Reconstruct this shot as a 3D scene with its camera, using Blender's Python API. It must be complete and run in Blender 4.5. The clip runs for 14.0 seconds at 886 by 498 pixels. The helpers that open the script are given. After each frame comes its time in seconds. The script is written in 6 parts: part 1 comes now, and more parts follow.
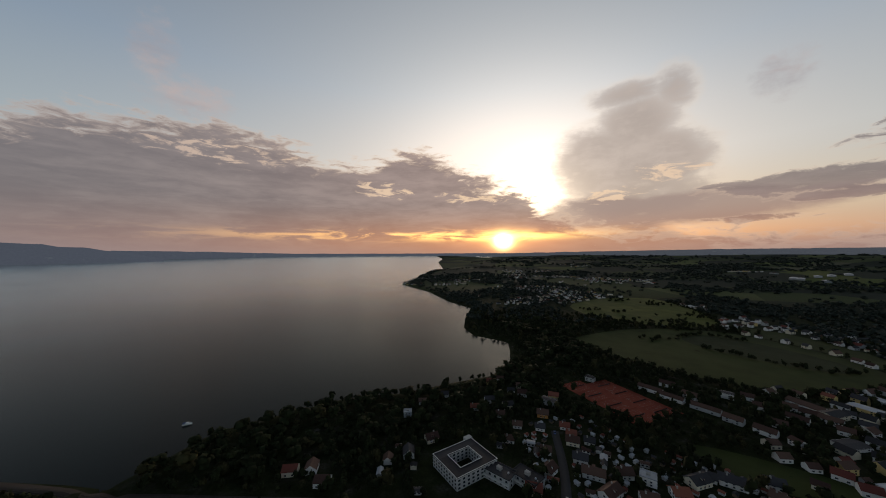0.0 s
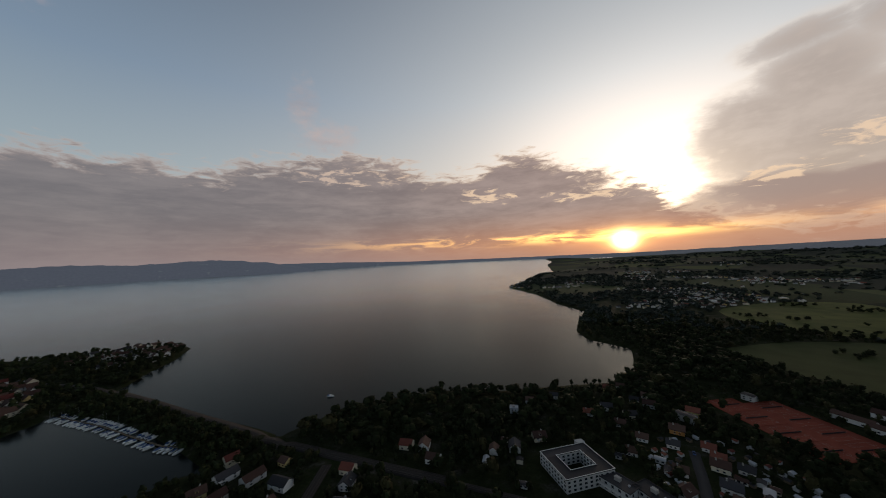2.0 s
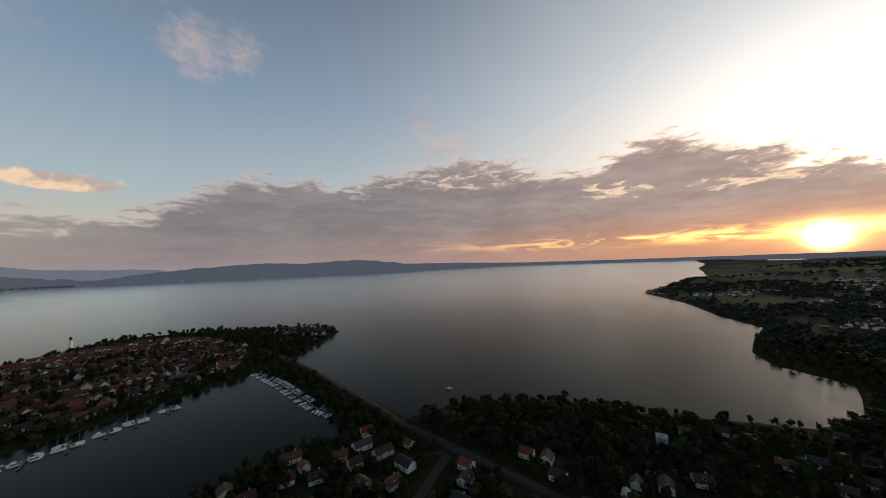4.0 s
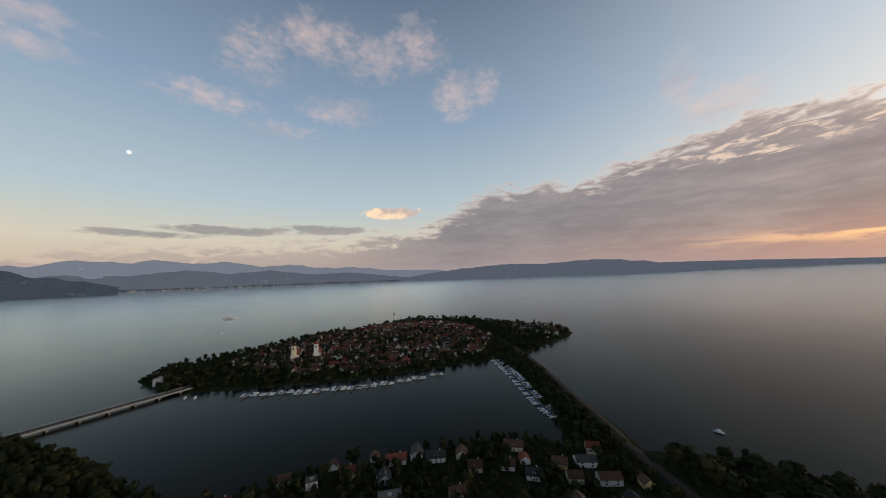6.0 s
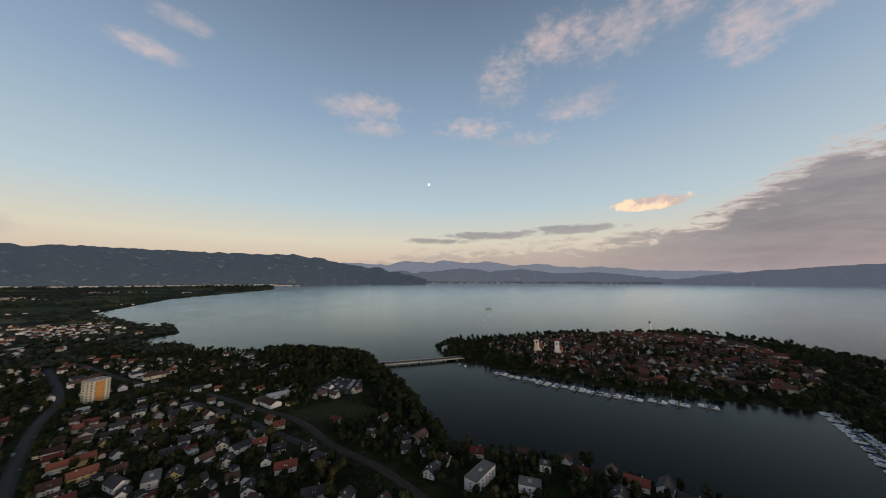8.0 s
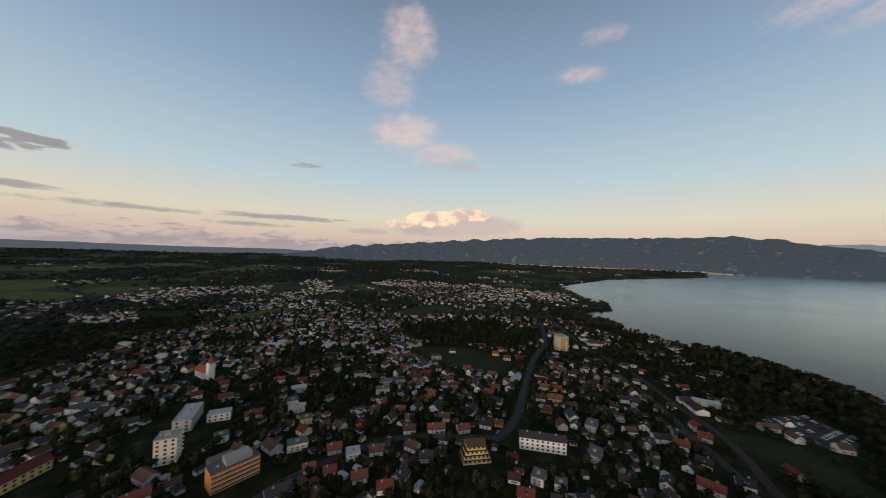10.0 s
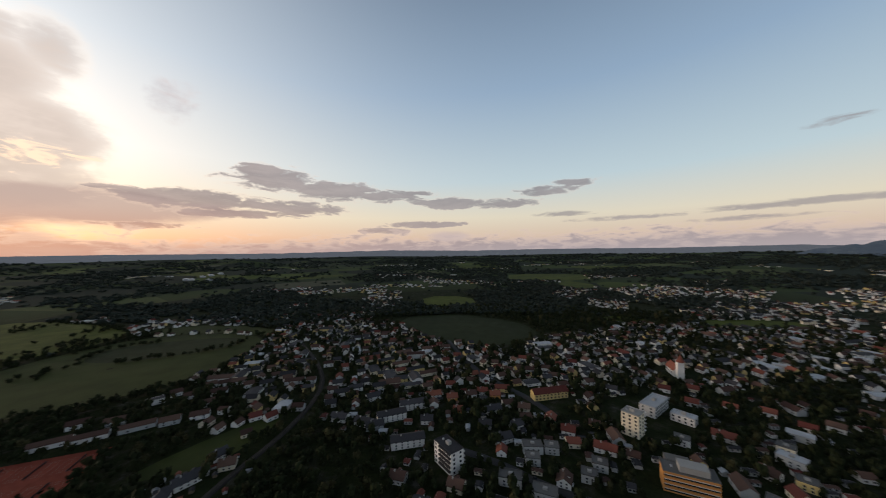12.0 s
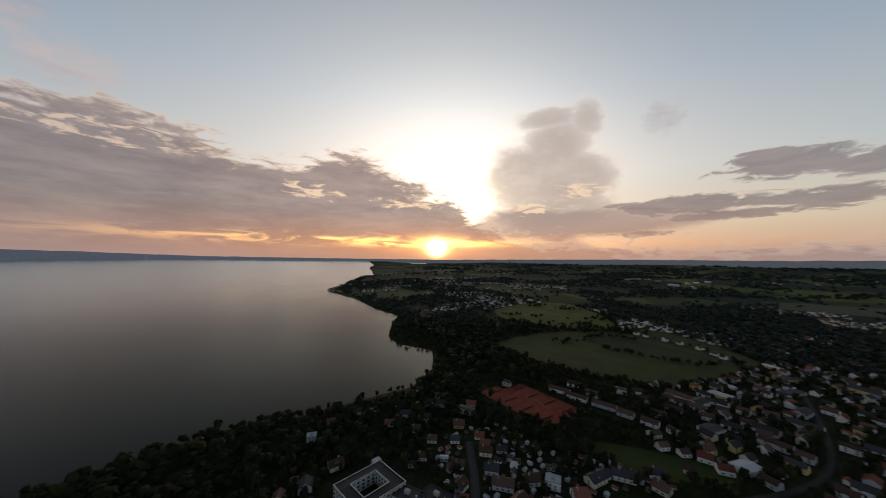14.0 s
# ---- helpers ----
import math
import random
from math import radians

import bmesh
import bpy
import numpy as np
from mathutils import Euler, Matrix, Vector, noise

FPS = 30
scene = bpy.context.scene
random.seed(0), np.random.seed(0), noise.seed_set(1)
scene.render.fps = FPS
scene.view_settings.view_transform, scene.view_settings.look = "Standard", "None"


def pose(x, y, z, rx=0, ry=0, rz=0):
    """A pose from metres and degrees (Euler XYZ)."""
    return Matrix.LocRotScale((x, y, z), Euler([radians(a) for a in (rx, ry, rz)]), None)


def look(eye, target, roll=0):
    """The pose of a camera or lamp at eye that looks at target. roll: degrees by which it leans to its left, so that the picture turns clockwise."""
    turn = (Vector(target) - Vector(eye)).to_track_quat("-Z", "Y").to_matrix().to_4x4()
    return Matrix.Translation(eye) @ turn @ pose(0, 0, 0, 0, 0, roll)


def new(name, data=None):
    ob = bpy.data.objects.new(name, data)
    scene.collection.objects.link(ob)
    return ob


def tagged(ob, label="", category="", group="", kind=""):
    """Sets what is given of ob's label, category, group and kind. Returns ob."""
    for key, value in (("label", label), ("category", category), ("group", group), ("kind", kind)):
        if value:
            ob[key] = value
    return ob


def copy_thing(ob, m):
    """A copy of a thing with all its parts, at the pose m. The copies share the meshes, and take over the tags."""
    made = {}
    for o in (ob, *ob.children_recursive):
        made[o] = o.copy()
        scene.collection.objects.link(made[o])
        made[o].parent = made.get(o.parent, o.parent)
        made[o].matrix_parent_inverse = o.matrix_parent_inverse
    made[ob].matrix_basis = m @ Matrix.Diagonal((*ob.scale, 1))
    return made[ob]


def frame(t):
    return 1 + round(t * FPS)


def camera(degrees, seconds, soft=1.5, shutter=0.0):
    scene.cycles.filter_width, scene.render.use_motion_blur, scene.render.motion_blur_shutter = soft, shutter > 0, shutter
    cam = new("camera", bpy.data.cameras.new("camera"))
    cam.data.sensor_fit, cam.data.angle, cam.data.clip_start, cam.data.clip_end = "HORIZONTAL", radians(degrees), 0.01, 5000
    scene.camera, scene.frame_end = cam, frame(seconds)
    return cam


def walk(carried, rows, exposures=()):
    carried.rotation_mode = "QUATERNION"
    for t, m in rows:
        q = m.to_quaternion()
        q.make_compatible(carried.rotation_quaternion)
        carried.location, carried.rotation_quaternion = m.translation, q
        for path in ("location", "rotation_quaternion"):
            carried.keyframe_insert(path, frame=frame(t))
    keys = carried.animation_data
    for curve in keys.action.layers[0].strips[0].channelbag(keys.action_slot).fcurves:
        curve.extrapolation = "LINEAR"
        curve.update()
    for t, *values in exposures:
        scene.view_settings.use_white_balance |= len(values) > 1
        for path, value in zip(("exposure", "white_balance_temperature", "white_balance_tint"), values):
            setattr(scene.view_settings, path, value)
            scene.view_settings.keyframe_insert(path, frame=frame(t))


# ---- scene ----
# Lakeside town at dusk, seen from a drone that turns once round above it.
cam = camera(110.0, 14.0, 1.0, 0.15)


def aim(x, y, z, turn, tilt, lean):
    return pose(x, y, z, 0, 0, turn) @ pose(0, 0, 0, 90 + tilt) @ pose(0, 0, 0, 0, 0, lean)


# seconds, eye, turn to the left, tilt up, lean
FLIGHT = [
    (0.0, -0.5, 0.2, 150.5, -0.00, 0.82, -0.55),
    (0.5, 0.3, 0.3, 149.9, 0.13, 0.68, -0.49),
    (1.0, 1.8, -0.2, 148.1, 2.96, 0.86, -0.79),
    (1.5, 4.0, -1.2, 145.0, 9.04, 1.25, -1.51),
    (2.0, 6.8, -2.4, 141.0, 19.41, 2.33, -2.68),
    (2.5, 9.8, -3.4, 136.8, 26.18, 2.65, -3.17),
    (2.7, 10.4, -3.3, 135.5, 28.20, 2.85, -3.10),
    (4.8, -6.4, 15.2, 136.4, 52.53, 3.57, -1.99),
    (5.0, -5.3, 17.3, 136.2, 56.92, 3.72, -2.09),
    (5.5, -1.3, 22.4, 135.2, 69.63, 4.28, -1.89),
    (6.0, 2.0, 26.5, 134.0, 82.30, 4.87, -1.84),
    (6.5, 4.4, 29.9, 132.8, 93.59, 5.02, -1.26),
    (7.0, 5.7, 32.9, 131.7, 103.86, 5.00, -1.02),
    (7.2, 6.0, 34.2, 131.6, 107.85, 5.10, -1.00),
    (9.3, 14.7, 54.8, 143.5, 165.75, 3.30, 1.42),
    (9.5, 12.3, 55.6, 144.3, 173.83, 2.79, 1.14),
    (10.0, 4.5, 55.6, 144.7, 194.64, 1.25, 1.71),
    (10.5, -2.5, 53.3, 144.0, 212.14, 1.02, 0.74),
    (11.0, -8.0, 48.9, 143.0, 229.16, 0.42, -0.10),
    (11.5, -10.2, 42.5, 142.2, 250.25, 0.11, -0.02),
    (12.0, -7.7, 35.0, 141.7, 271.08, 0.72, -0.83),
    (12.5, -1.1, 27.8, 142.2, 291.99, 0.72, 0.38),
    (13.0, 6.3, 22.0, 144.2, 310.33, 1.52, 0.19),
    (13.5, 11.6, 17.5, 147.0, 328.54, 1.32, 0.28),
    (14.0, 14.4, 13.7, 149.7, 347.84, 1.95, 0.52),
]
EXPOSURES = [(0.0, -0.38), (1.5, -0.38), (2.7, -0.35), (4.8, 0.0), (6.0, 0.1), (7.2, 0.15), (9.3, 0.2), (11.0, 0.25), (12.0, 0.25), (13.0, 0.05), (14.0, -0.2)]
walk(cam, [(t, aim(*row)) for t, *row in FLIGHT], EXPOSURES)

SUN_AZ, SUN_EL = -11.0, 2.0  # degrees, to the left from +y and above the horizon


# ---- world: evening sky with its clouds ----
class Graph:
    """Shorthand for math nodes; a value is a number or a socket."""

    def __init__(self, tree):
        self.tree = tree

    def put(self, socket, value):
        if isinstance(value, bpy.types.NodeSocket):
            self.tree.links.new(value, socket)
        else:
            socket.default_value = value

    def m(self, op, a, b=0.0, c=0.0, clamp=False):
        node = self.tree.nodes.new("ShaderNodeMath")
        node.operation, node.use_clamp = op, clamp
        for socket, value in zip(node.inputs, (a, b, c)):
            self.put(socket, value)
        return node.outputs[0]

    def mix(self, factor, a, b, how="MIX"):
        node = self.tree.nodes.new("ShaderNodeMix")
        node.data_type, node.blend_type = "RGBA", how
        self.put(node.inputs[0], factor)
        self.put(node.inputs[6], a)
        self.put(node.inputs[7], b)
        return node.outputs[2]

    def ramp(self, value, low, high, smooth=True):
        node = self.tree.nodes.new("ShaderNodeMapRange")
        node.interpolation_type = "SMOOTHSTEP" if smooth else "LINEAR"
        self.put(node.inputs[0], value)
        node.inputs[1].default_value, node.inputs[2].default_value = low, high
        return node.outputs[0]

    def colours(self, value, stops):
        node = self.tree.nodes.new("ShaderNodeValToRGB")
        ramp = node.color_ramp
        while len(ramp.elements) < len(stops):
            ramp.elements.new(0.5)
        for element, (at, colour) in zip(ramp.elements, stops):
            element.position, element.color = at, (*colour, 1)
        self.put(node.inputs[0], value)
        return node.outputs[0]

    def noise(self, vector, scale, detail=6.0, rough=0.55, warp=0.0):
        node = self.tree.nodes.new("ShaderNodeTexNoise")
        self.put(node.inputs["Vector"], vector)
        node.inputs["Scale"].default_value, node.inputs["Detail"].default_value = scale, detail
        node.inputs["Roughness"].default_value, node.inputs["Distortion"].default_value = rough, warp
        return node.outputs["Fac"]


# the long bank of cloud over the lake: azimuth, elevation of its upper edge (degrees)
BANK_TOP = [
    (-30, 3.0), (-22, 6.0), (-17, 9.0), (-12, 12.4), (-7, 14.0), (-2, 16.4), (3, 19.2), (9, 18.0), (15, 15.8), (22, 16.4), (30, 18.2), (37, 19.6), (47, 18.0),
    (57, 15.6), (66, 15.2), (73, 15.4), (79, 12.6), (84, 9.6), (92, 8.0), (108, 7.0), (124, 6.2), (136, 4.6), (144, 2.0), (150, -4.0),
]
# smaller clouds: azimuth, elevation, half width, half height (degrees), weight
STREAKS = [
    (-60, 12.4, 8, 2.3, 1.1), (-70, 10.9, 9, 1.9, 1.1), (-80, 10.4, 8, 1.3, 1.0), (-90, 9.1, 8, 1.1, 1.0), (-100, 8.8, 7, 0.9, 1.0), (-107, 10.6, 6, 1.0, 1.0), (-112, 11.6, 4, 0.7, 0.9),
    (-50, 8.2, 12, 1.8, 1.2), (-64, 7.8, 10, 1.2, 1.1), (-56, 6.6, 10, 0.9, 1.0), (-46, 4.2, 6, 0.6, 1.0), (-86, 5.2, 8, 0.65, 1.0), (-78, 4.1, 5, 0.55, 0.9),
]
THIN_STREAKS = [
    (-110, 6.4, 6, 0.5, 0.9), (-119, 5.2, 10, 0.45, 0.9), (-138, 5.5, 12, 0.55, 1.0), (-133, 4.1, 7, 0.45, 0.9), (-141, 14.3, 3, 0.5, 0.7), (117, 7.8, 10, 0.8, 1.1), (103, 8.4, 9, 0.9, 1.1), (127, 6.8, 8, 0.6, 0.9),
]
CIRRUS_SOUTH = [
    (104, 37.5, 8, 4.0, 1.0), (95, 36, 8, 4.0, 1.0), (86, 38, 6, 5.0, 0.9), (79, 31, 5, 4.5, 1.0), (74, 32, 4, 4.0, 0.8), (100, 28, 8, 2.5, 0.9), (110, 24, 6, 1.5, 0.8), (120, 26.5, 8, 2.0, 0.9), (138, 26, 7, 1.4, 0.9), (114, 33, 6, 5.0, 0.8),
]
CIRRUS_EAST = [
    (-158, 35, 6, 5.0, 1.0), (-155, 28.5, 6, 4.0, 1.0), (-158, 21.5, 7, 3.5, 1.2), (-165, 18, 7, 2.4, 1.2), (-169, 16, 5, 1.2, 1.0), (168, 33.5, 4, 1.2, 0.8), (171, 29, 5, 1.4, 0.8), (141, 29, 9, 2.2, 0.8), (43, 26, 3, 4.5, 0.7), (39, 21.5, 6, 3.0, 0.8), (-48, 21, 3, 3.0, 0.8),
]
SOFT = [(-27, 14.0, 8, 7.0, 1.6), (-32, 19.0, 6, 5.0, 1.3), (-34, 13.5, 8, 5.5, 1.5), (-31, 23.5, 6, 2.0, 0.9), (-37, 23.0, 3, 3.0, 0.7), (-32, 9.0, 11, 4.0, 1.2)]
VEIL = [(-26, 5.0, 12, 4.6, 1.4), (-40, 6.4, 14, 2.6, 1.2), (-30, 1.2, 9, 4.0, 1.2), (-47, 6.6, 12, 1.5, 1.0)]
BREAKS = [(10.5, 11.3, 6, 2.0, 1.0), (-6, 10.2, 7, 1.6, 1.0), (-28.5, 9.0, 6, 1.5, 1.0), (-36, 12.0, 6, 1.8, 0.9), (36, 15.5, 12, 2.0, 0.6)]
TOWERS = [(91, 11.6, 6.5, 1.3, 1.1), (-164, 6.6, 6, 1.7, 1.1), (-170, 7.6, 4, 1.3, 1.0), (-157, 5.6, 4, 1.0, 0.9)]
TOWER_FEET = [(-172, 5.6, 9, 2.2, 1.1), (-163, 4.6, 10, 1.6, 1.0), (-90, 3.0, 4.5, 1.2, 0.9), (-152, 4.0, 5, 0.8, 0.8)]

world = bpy.data.worlds.new("evening_sky")
scene.world = world
world.use_nodes = True
tree = world.node_tree
tree.nodes.clear()
g = Graph(tree)
way = tree.nodes.new("ShaderNodeTexCoord").outputs["Generated"]
split = tree.nodes.new("ShaderNodeSeparateXYZ")
tree.links.new(way, split.inputs[0])
azimuth = g.m("DEGREES", g.m("ARCTAN2", g.m("MULTIPLY", split.outputs[0], -1.0), split.outputs[1]))
elevation = g.m("DEGREES", g.m("ARCSINE", split.outputs[2]))
stretch = tree.nodes.new("ShaderNodeVectorMath")
stretch.operation = "MULTIPLY"
tree.links.new(way, stretch.inputs[0])
stretch.inputs[1].default_value = (1.0, 1.0, 3.6)
billow = tree.nodes.new("ShaderNodeVectorMath")
billow.operation = "MULTIPLY"
tree.links.new(way, billow.inputs[0])
billow.inputs[1].default_value = (1.0, 1.0, 1.5)
fine = g.noise(stretch.outputs[0], 9.0, 9.0, 0.62, 0.35)
broad = g.noise(stretch.outputs[0], 3.5, 5.0, 0.55, 0.2)
puffs = g.noise(billow.outputs[0], 16.0, 8.0, 0.6, 0.2)

sunward = g.m("ABSOLUTE", g.m("WRAP", g.m("SUBTRACT", azimuth, SUN_AZ), 180.0, -180.0))
near_sun = g.m("EXPONENT", g.m("MULTIPLY", g.m("POWER", g.m("DIVIDE", sunward, 48.0), 2.0), -1.0))
height = g.m("DIVIDE", g.m("MAXIMUM", elevation, 0.0), 90.0)
away = g.colours(height, [(0.0, (0.30, 0.29, 0.34)), (0.03, (0.50, 0.44, 0.38)), (0.07, (0.55, 0.56, 0.48)), (0.14, (0.38, 0.52, 0.60)), (0.30, (0.21, 0.33, 0.48)), (0.5, (0.10, 0.16, 0.25)), (0.62, (0.03, 0.05, 0.085)), (1.0, (0.012, 0.02, 0.035))])
toward = g.colours(height, [(0.0, (0.54, 0.28, 0.19)), (0.03, (0.92, 0.48, 0.25)), (0.07, (0.98, 0.80, 0.56)), (0.16, (0.97, 0.94, 0.86)), (0.30, (0.66, 0.75, 0.80)), (0.5, (0.34, 0.42, 0.50)), (0.65, (0.10, 0.13, 0.17)), (1.0, (0.012, 0.02, 0.035))])
clear = g.mix(near_sun, away, toward)
nishita = tree.nodes.new("ShaderNodeTexSky")
nishita.sky_type, nishita.sun_disc = "NISHITA", False
nishita.sun_elevation, nishita.sun_rotation = radians(SUN_EL), radians(-SUN_AZ)
clear = g.mix(0.02, clear, nishita.outputs[0])


def glow(a0, e0, ha, he, strength, colour):
    """A soft bright place in the sky, as a colour to add."""
    u = g.m("DIVIDE", g.m("WRAP", g.m("SUBTRACT", azimuth, a0), 180.0, -180.0), ha)
    v = g.m("DIVIDE", g.m("SUBTRACT", elevation, e0), he)
    d = g.m("ADD", g.m("MULTIPLY", u, u), g.m("MULTIPLY", v, v))
    return g.mix(g.m("MULTIPLY", g.m("EXPONENT", g.m("MULTIPLY", d, -1.0)), 1.0), (0, 0, 0, 1), tuple(c * strength for c in colour) + (1,))


clear = g.mix(1.0, clear, glow(-15, 15, 21, 13, 0.6, (1.0, 0.95, 0.86)), "ADD")
clear = g.mix(1.0, clear, glow(-19, 9.5, 6.5, 6, 2.0, (1.0, 0.90, 0.66)), "ADD")
clear = g.mix(1.0, clear, glow(-10, 2.6, 24, 1.3, 1.0, (1.0, 0.55, 0.12)), "ADD")


def cover(blobs):
    """How deep inside the nearest of the clouds a direction lies."""
    field = -1.0
    for a0, e0, ha, he, weight in blobs:
        u = g.m("DIVIDE", g.m("WRAP", g.m("SUBTRACT", azimuth, a0), 180.0, -180.0), ha)
        v = g.m("DIVIDE", g.m("SUBTRACT", elevation, e0), he)
        d = g.m("MULTIPLY_ADD", u, u, g.m("MULTIPLY", v, v))
        field = g.m("SMOOTH_MAX", field, g.m("MULTIPLY", g.m("SUBTRACT", 1.0, d), weight), 0.25)
    return field


def dense(blobs, grain, depth, low, high):
    return g.ramp(g.m("MULTIPLY_ADD", g.m("SUBTRACT", grain, 0.5), depth, cover(blobs)), low, high)


def edge(stops, width):
    """Degrees by which a direction lies below a skyline of clouds."""
    at = g.m("DIVIDE", g.m("ADD", azimuth, 180.0), 360.0)
    top = g.colours(at, [((a0 + 180.0) / 360.0, ((e0 + 10.0) / 40.0,) * 3) for a0, e0 in stops])
    return g.m("DIVIDE", g.m("SUBTRACT", g.m("MULTIPLY_ADD", top, 40.0, -10.0), elevation), width)


torn = g.noise(stretch.outputs[0], 17.0, 9.0, 0.60, 0.6)
flecks = g.noise(billow.outputs[0], 34.0, 8.0, 0.62, 0.3)
layers = tree.nodes.new("ShaderNodeVectorMath")
layers.operation = "MULTIPLY"
tree.links.new(way, layers.inputs[0])
layers.inputs[1].default_value = (1.0, 1.0, 6.0)
sheets = g.noise(layers.outputs[0], 7.0, 8.0, 0.6, 0.5)

grain = g.m("ADD", g.m("MULTIPLY", torn, 0.45), g.m("ADD", g.m("MULTIPLY", fine, 0.3), g.m("MULTIPLY", broad, 0.25)))
bank_depth = g.m("MULTIPLY_ADD", g.m("SUBTRACT", grain, 0.5), 5.0, edge(BANK_TOP, 4.0))
bank = g.ramp(bank_depth, -0.15, 0.55)
soft_grain = g.m("ADD", g.m("MULTIPLY", puffs, 0.4), g.m("ADD", g.m("MULTIPLY", broad, 0.35), g.m("MULTIPLY", torn, 0.25)))
soft = dense(SOFT, soft_grain, 3.0, -0.6, 1.1)
veil = dense(VEIL, g.m("ADD", g.m("MULTIPLY", fine, 0.6), g.m("MULTIPLY", broad, 0.4)), 2.2, -0.1, 0.8)
streaks = dense(STREAKS, g.m("ADD", g.m("MULTIPLY", torn, 0.65), g.m("MULTIPLY", broad, 0.35)), 5.0, 0.0, 0.8)
thin_streaks = dense(THIN_STREAKS, torn, 3.0, 0.0, 0.9)
cirrus_grain = g.m("ADD", g.m("MULTIPLY", flecks, 0.45), g.m("ADD", g.m("MULTIPLY", torn, 0.25), g.m("MULTIPLY", puffs, 0.3)))
cirrus_south = dense(CIRRUS_SOUTH, cirrus_grain, 5.0, -0.1, 1.8)
cirrus_east = dense(CIRRUS_EAST, cirrus_grain, 3.6, -0.2, 1.6)
towers = dense(TOWERS, puffs, 2.6, 0.1, 0.6)
tower_feet = dense(TOWER_FEET, g.m("ADD", g.m("MULTIPLY", puffs, 0.5), g.m("MULTIPLY", broad, 0.5)), 2.2, 0.0, 0.9)
breaks = g.m("MULTIPLY", dense(BREAKS, torn, 4.4, 0.35, 1.0), g.ramp(torn, 0.46, 0.60))

low = g.ramp(elevation, 0.0, 9.5)
near_sun_wide = g.m("EXPONENT", g.m("MULTIPLY", g.m("POWER", g.m("DIVIDE", sunward, 48.0), 2.0), -1.0))
dark_body = g.mix(near_sun_wide, g.mix(low, (0.235, 0.225, 0.26, 1), (0.18, 0.19, 0.22, 1)), g.mix(low, (0.70, 0.33, 0.17, 1), (0.29, 0.235, 0.23, 1)))
pale_body = g.mix(near_sun_wide, g.mix(low, (0.29, 0.275, 0.30, 1), (0.265, 0.27, 0.295, 1)), g.mix(low, (0.78, 0.43, 0.25, 1), (0.47, 0.39, 0.37, 1)))
shade = g.mix(g.ramp(g.m("ADD", g.m("MULTIPLY", broad, 0.45), g.m("ADD", g.m("MULTIPLY", sheets, 0.35), g.m("MULTIPLY", torn, 0.2))), 0.36, 0.66), dark_body, pale_body)
rim = g.mix(near_sun, (0.60, 0.52, 0.49, 1), (1.05, 0.86, 0.64, 1))
cirrus_tone = g.mix(g.ramp(broad, 0.4, 0.66), (0.66, 0.545, 0.52, 1), (0.40, 0.40, 0.45, 1))
sky = g.mix(g.m("MULTIPLY", cirrus_south, 0.62), clear, cirrus_tone)
sky = g.mix(g.m("MULTIPLY", cirrus_east, 0.74), sky, cirrus_tone)
soft_tone = g.mix(g.ramp(soft_grain, 0.40, 0.62), (0.42, 0.375, 0.345, 1), (0.54, 0.49, 0.45, 1))
soft_tone = g.mix(g.ramp(soft, 0.15, 0.7), (0.92, 0.82, 0.68, 1), soft_tone)
sky = g.mix(g.m("MULTIPLY", soft, 0.80), sky, soft_tone)
veil_tone = g.mix(g.ramp(elevation, 0.0, 8.0), (0.47, 0.245, 0.175, 1), (0.44, 0.36, 0.33, 1))
sky = g.mix(g.m("MULTIPLY", veil, 0.88), sky, veil_tone)
sky = g.mix(g.m("MULTIPLY", streaks, 0.86), sky, g.mix(g.ramp(streaks, 0.1, 0.7), rim, shade))
sky = g.mix(g.m("MULTIPLY", thin_streaks, 0.72), sky, shade)
sky = g.mix(g.m("MULTIPLY", bank, g.m("MULTIPLY_ADD", g.ramp(azimuth, 112.0, 78.0), 0.55, 0.40)), sky, g.mix(g.ramp(bank_depth, -0.1, 0.75), rim, shade))
sky = g.mix(g.m("MULTIPLY", breaks, 0.8), sky, g.mix(near_sun, (0.56, 0.50, 0.49, 1), (1.15, 0.92, 0.64, 1)))
sky = g.mix(g.m("MULTIPLY", tower_feet, 0.75), sky, g.mix(g.ramp(broad, 0.35, 0.65), (0.37, 0.335, 0.36, 1), (0.47, 0.42, 0.42, 1)))
sky = g.mix(g.m("MULTIPLY", towers, 0.9), sky, g.mix(g.ramp(puffs, 0.4, 0.6), (0.52, 0.44, 0.41, 1), (0.98, 0.76, 0.52, 1)))
strip = g.mix(g.ramp(sheets, 0.44, 0.60), (0, 0, 0, 1), glow(4, 3.4, 24, 0.8, 1.5, (1.0, 0.58, 0.12)))
sky = g.mix(1.0, sky, strip, "ADD")
sky = g.mix(1.0, sky, g.mix(g.ramp(sheets, 0.34, 0.5), (0, 0, 0, 1), glow(-10, 2.9, 10, 0.6, 3.0, (1.0, 0.66, 0.13))), "ADD")
sky = g.mix(1.0, sky, glow(SUN_AZ, SUN_EL, 1.2, 1.1, 14.0, (1.0, 0.82, 0.38)), "ADD")
sky = g.mix(1.0, sky, glow(SUN_AZ, SUN_EL, 2.6, 1.7, 2.2, (1.0, 0.62, 0.16)), "ADD")
sky = g.mix(1.0, sky, glow(SUN_AZ, SUN_EL - 0.6, 9.0, 2.4, 0.6, (1.0, 0.40, 0.10)), "ADD")
sky = g.mix(1.0, sky, glow(128.3, 17.1, 0.17, 0.17, 1.4, (1.0, 0.98, 0.92)), "ADD")
haze = g.mix(near_sun_wide, (0.36, 0.345, 0.375, 1), (0.52, 0.33, 0.26, 1))
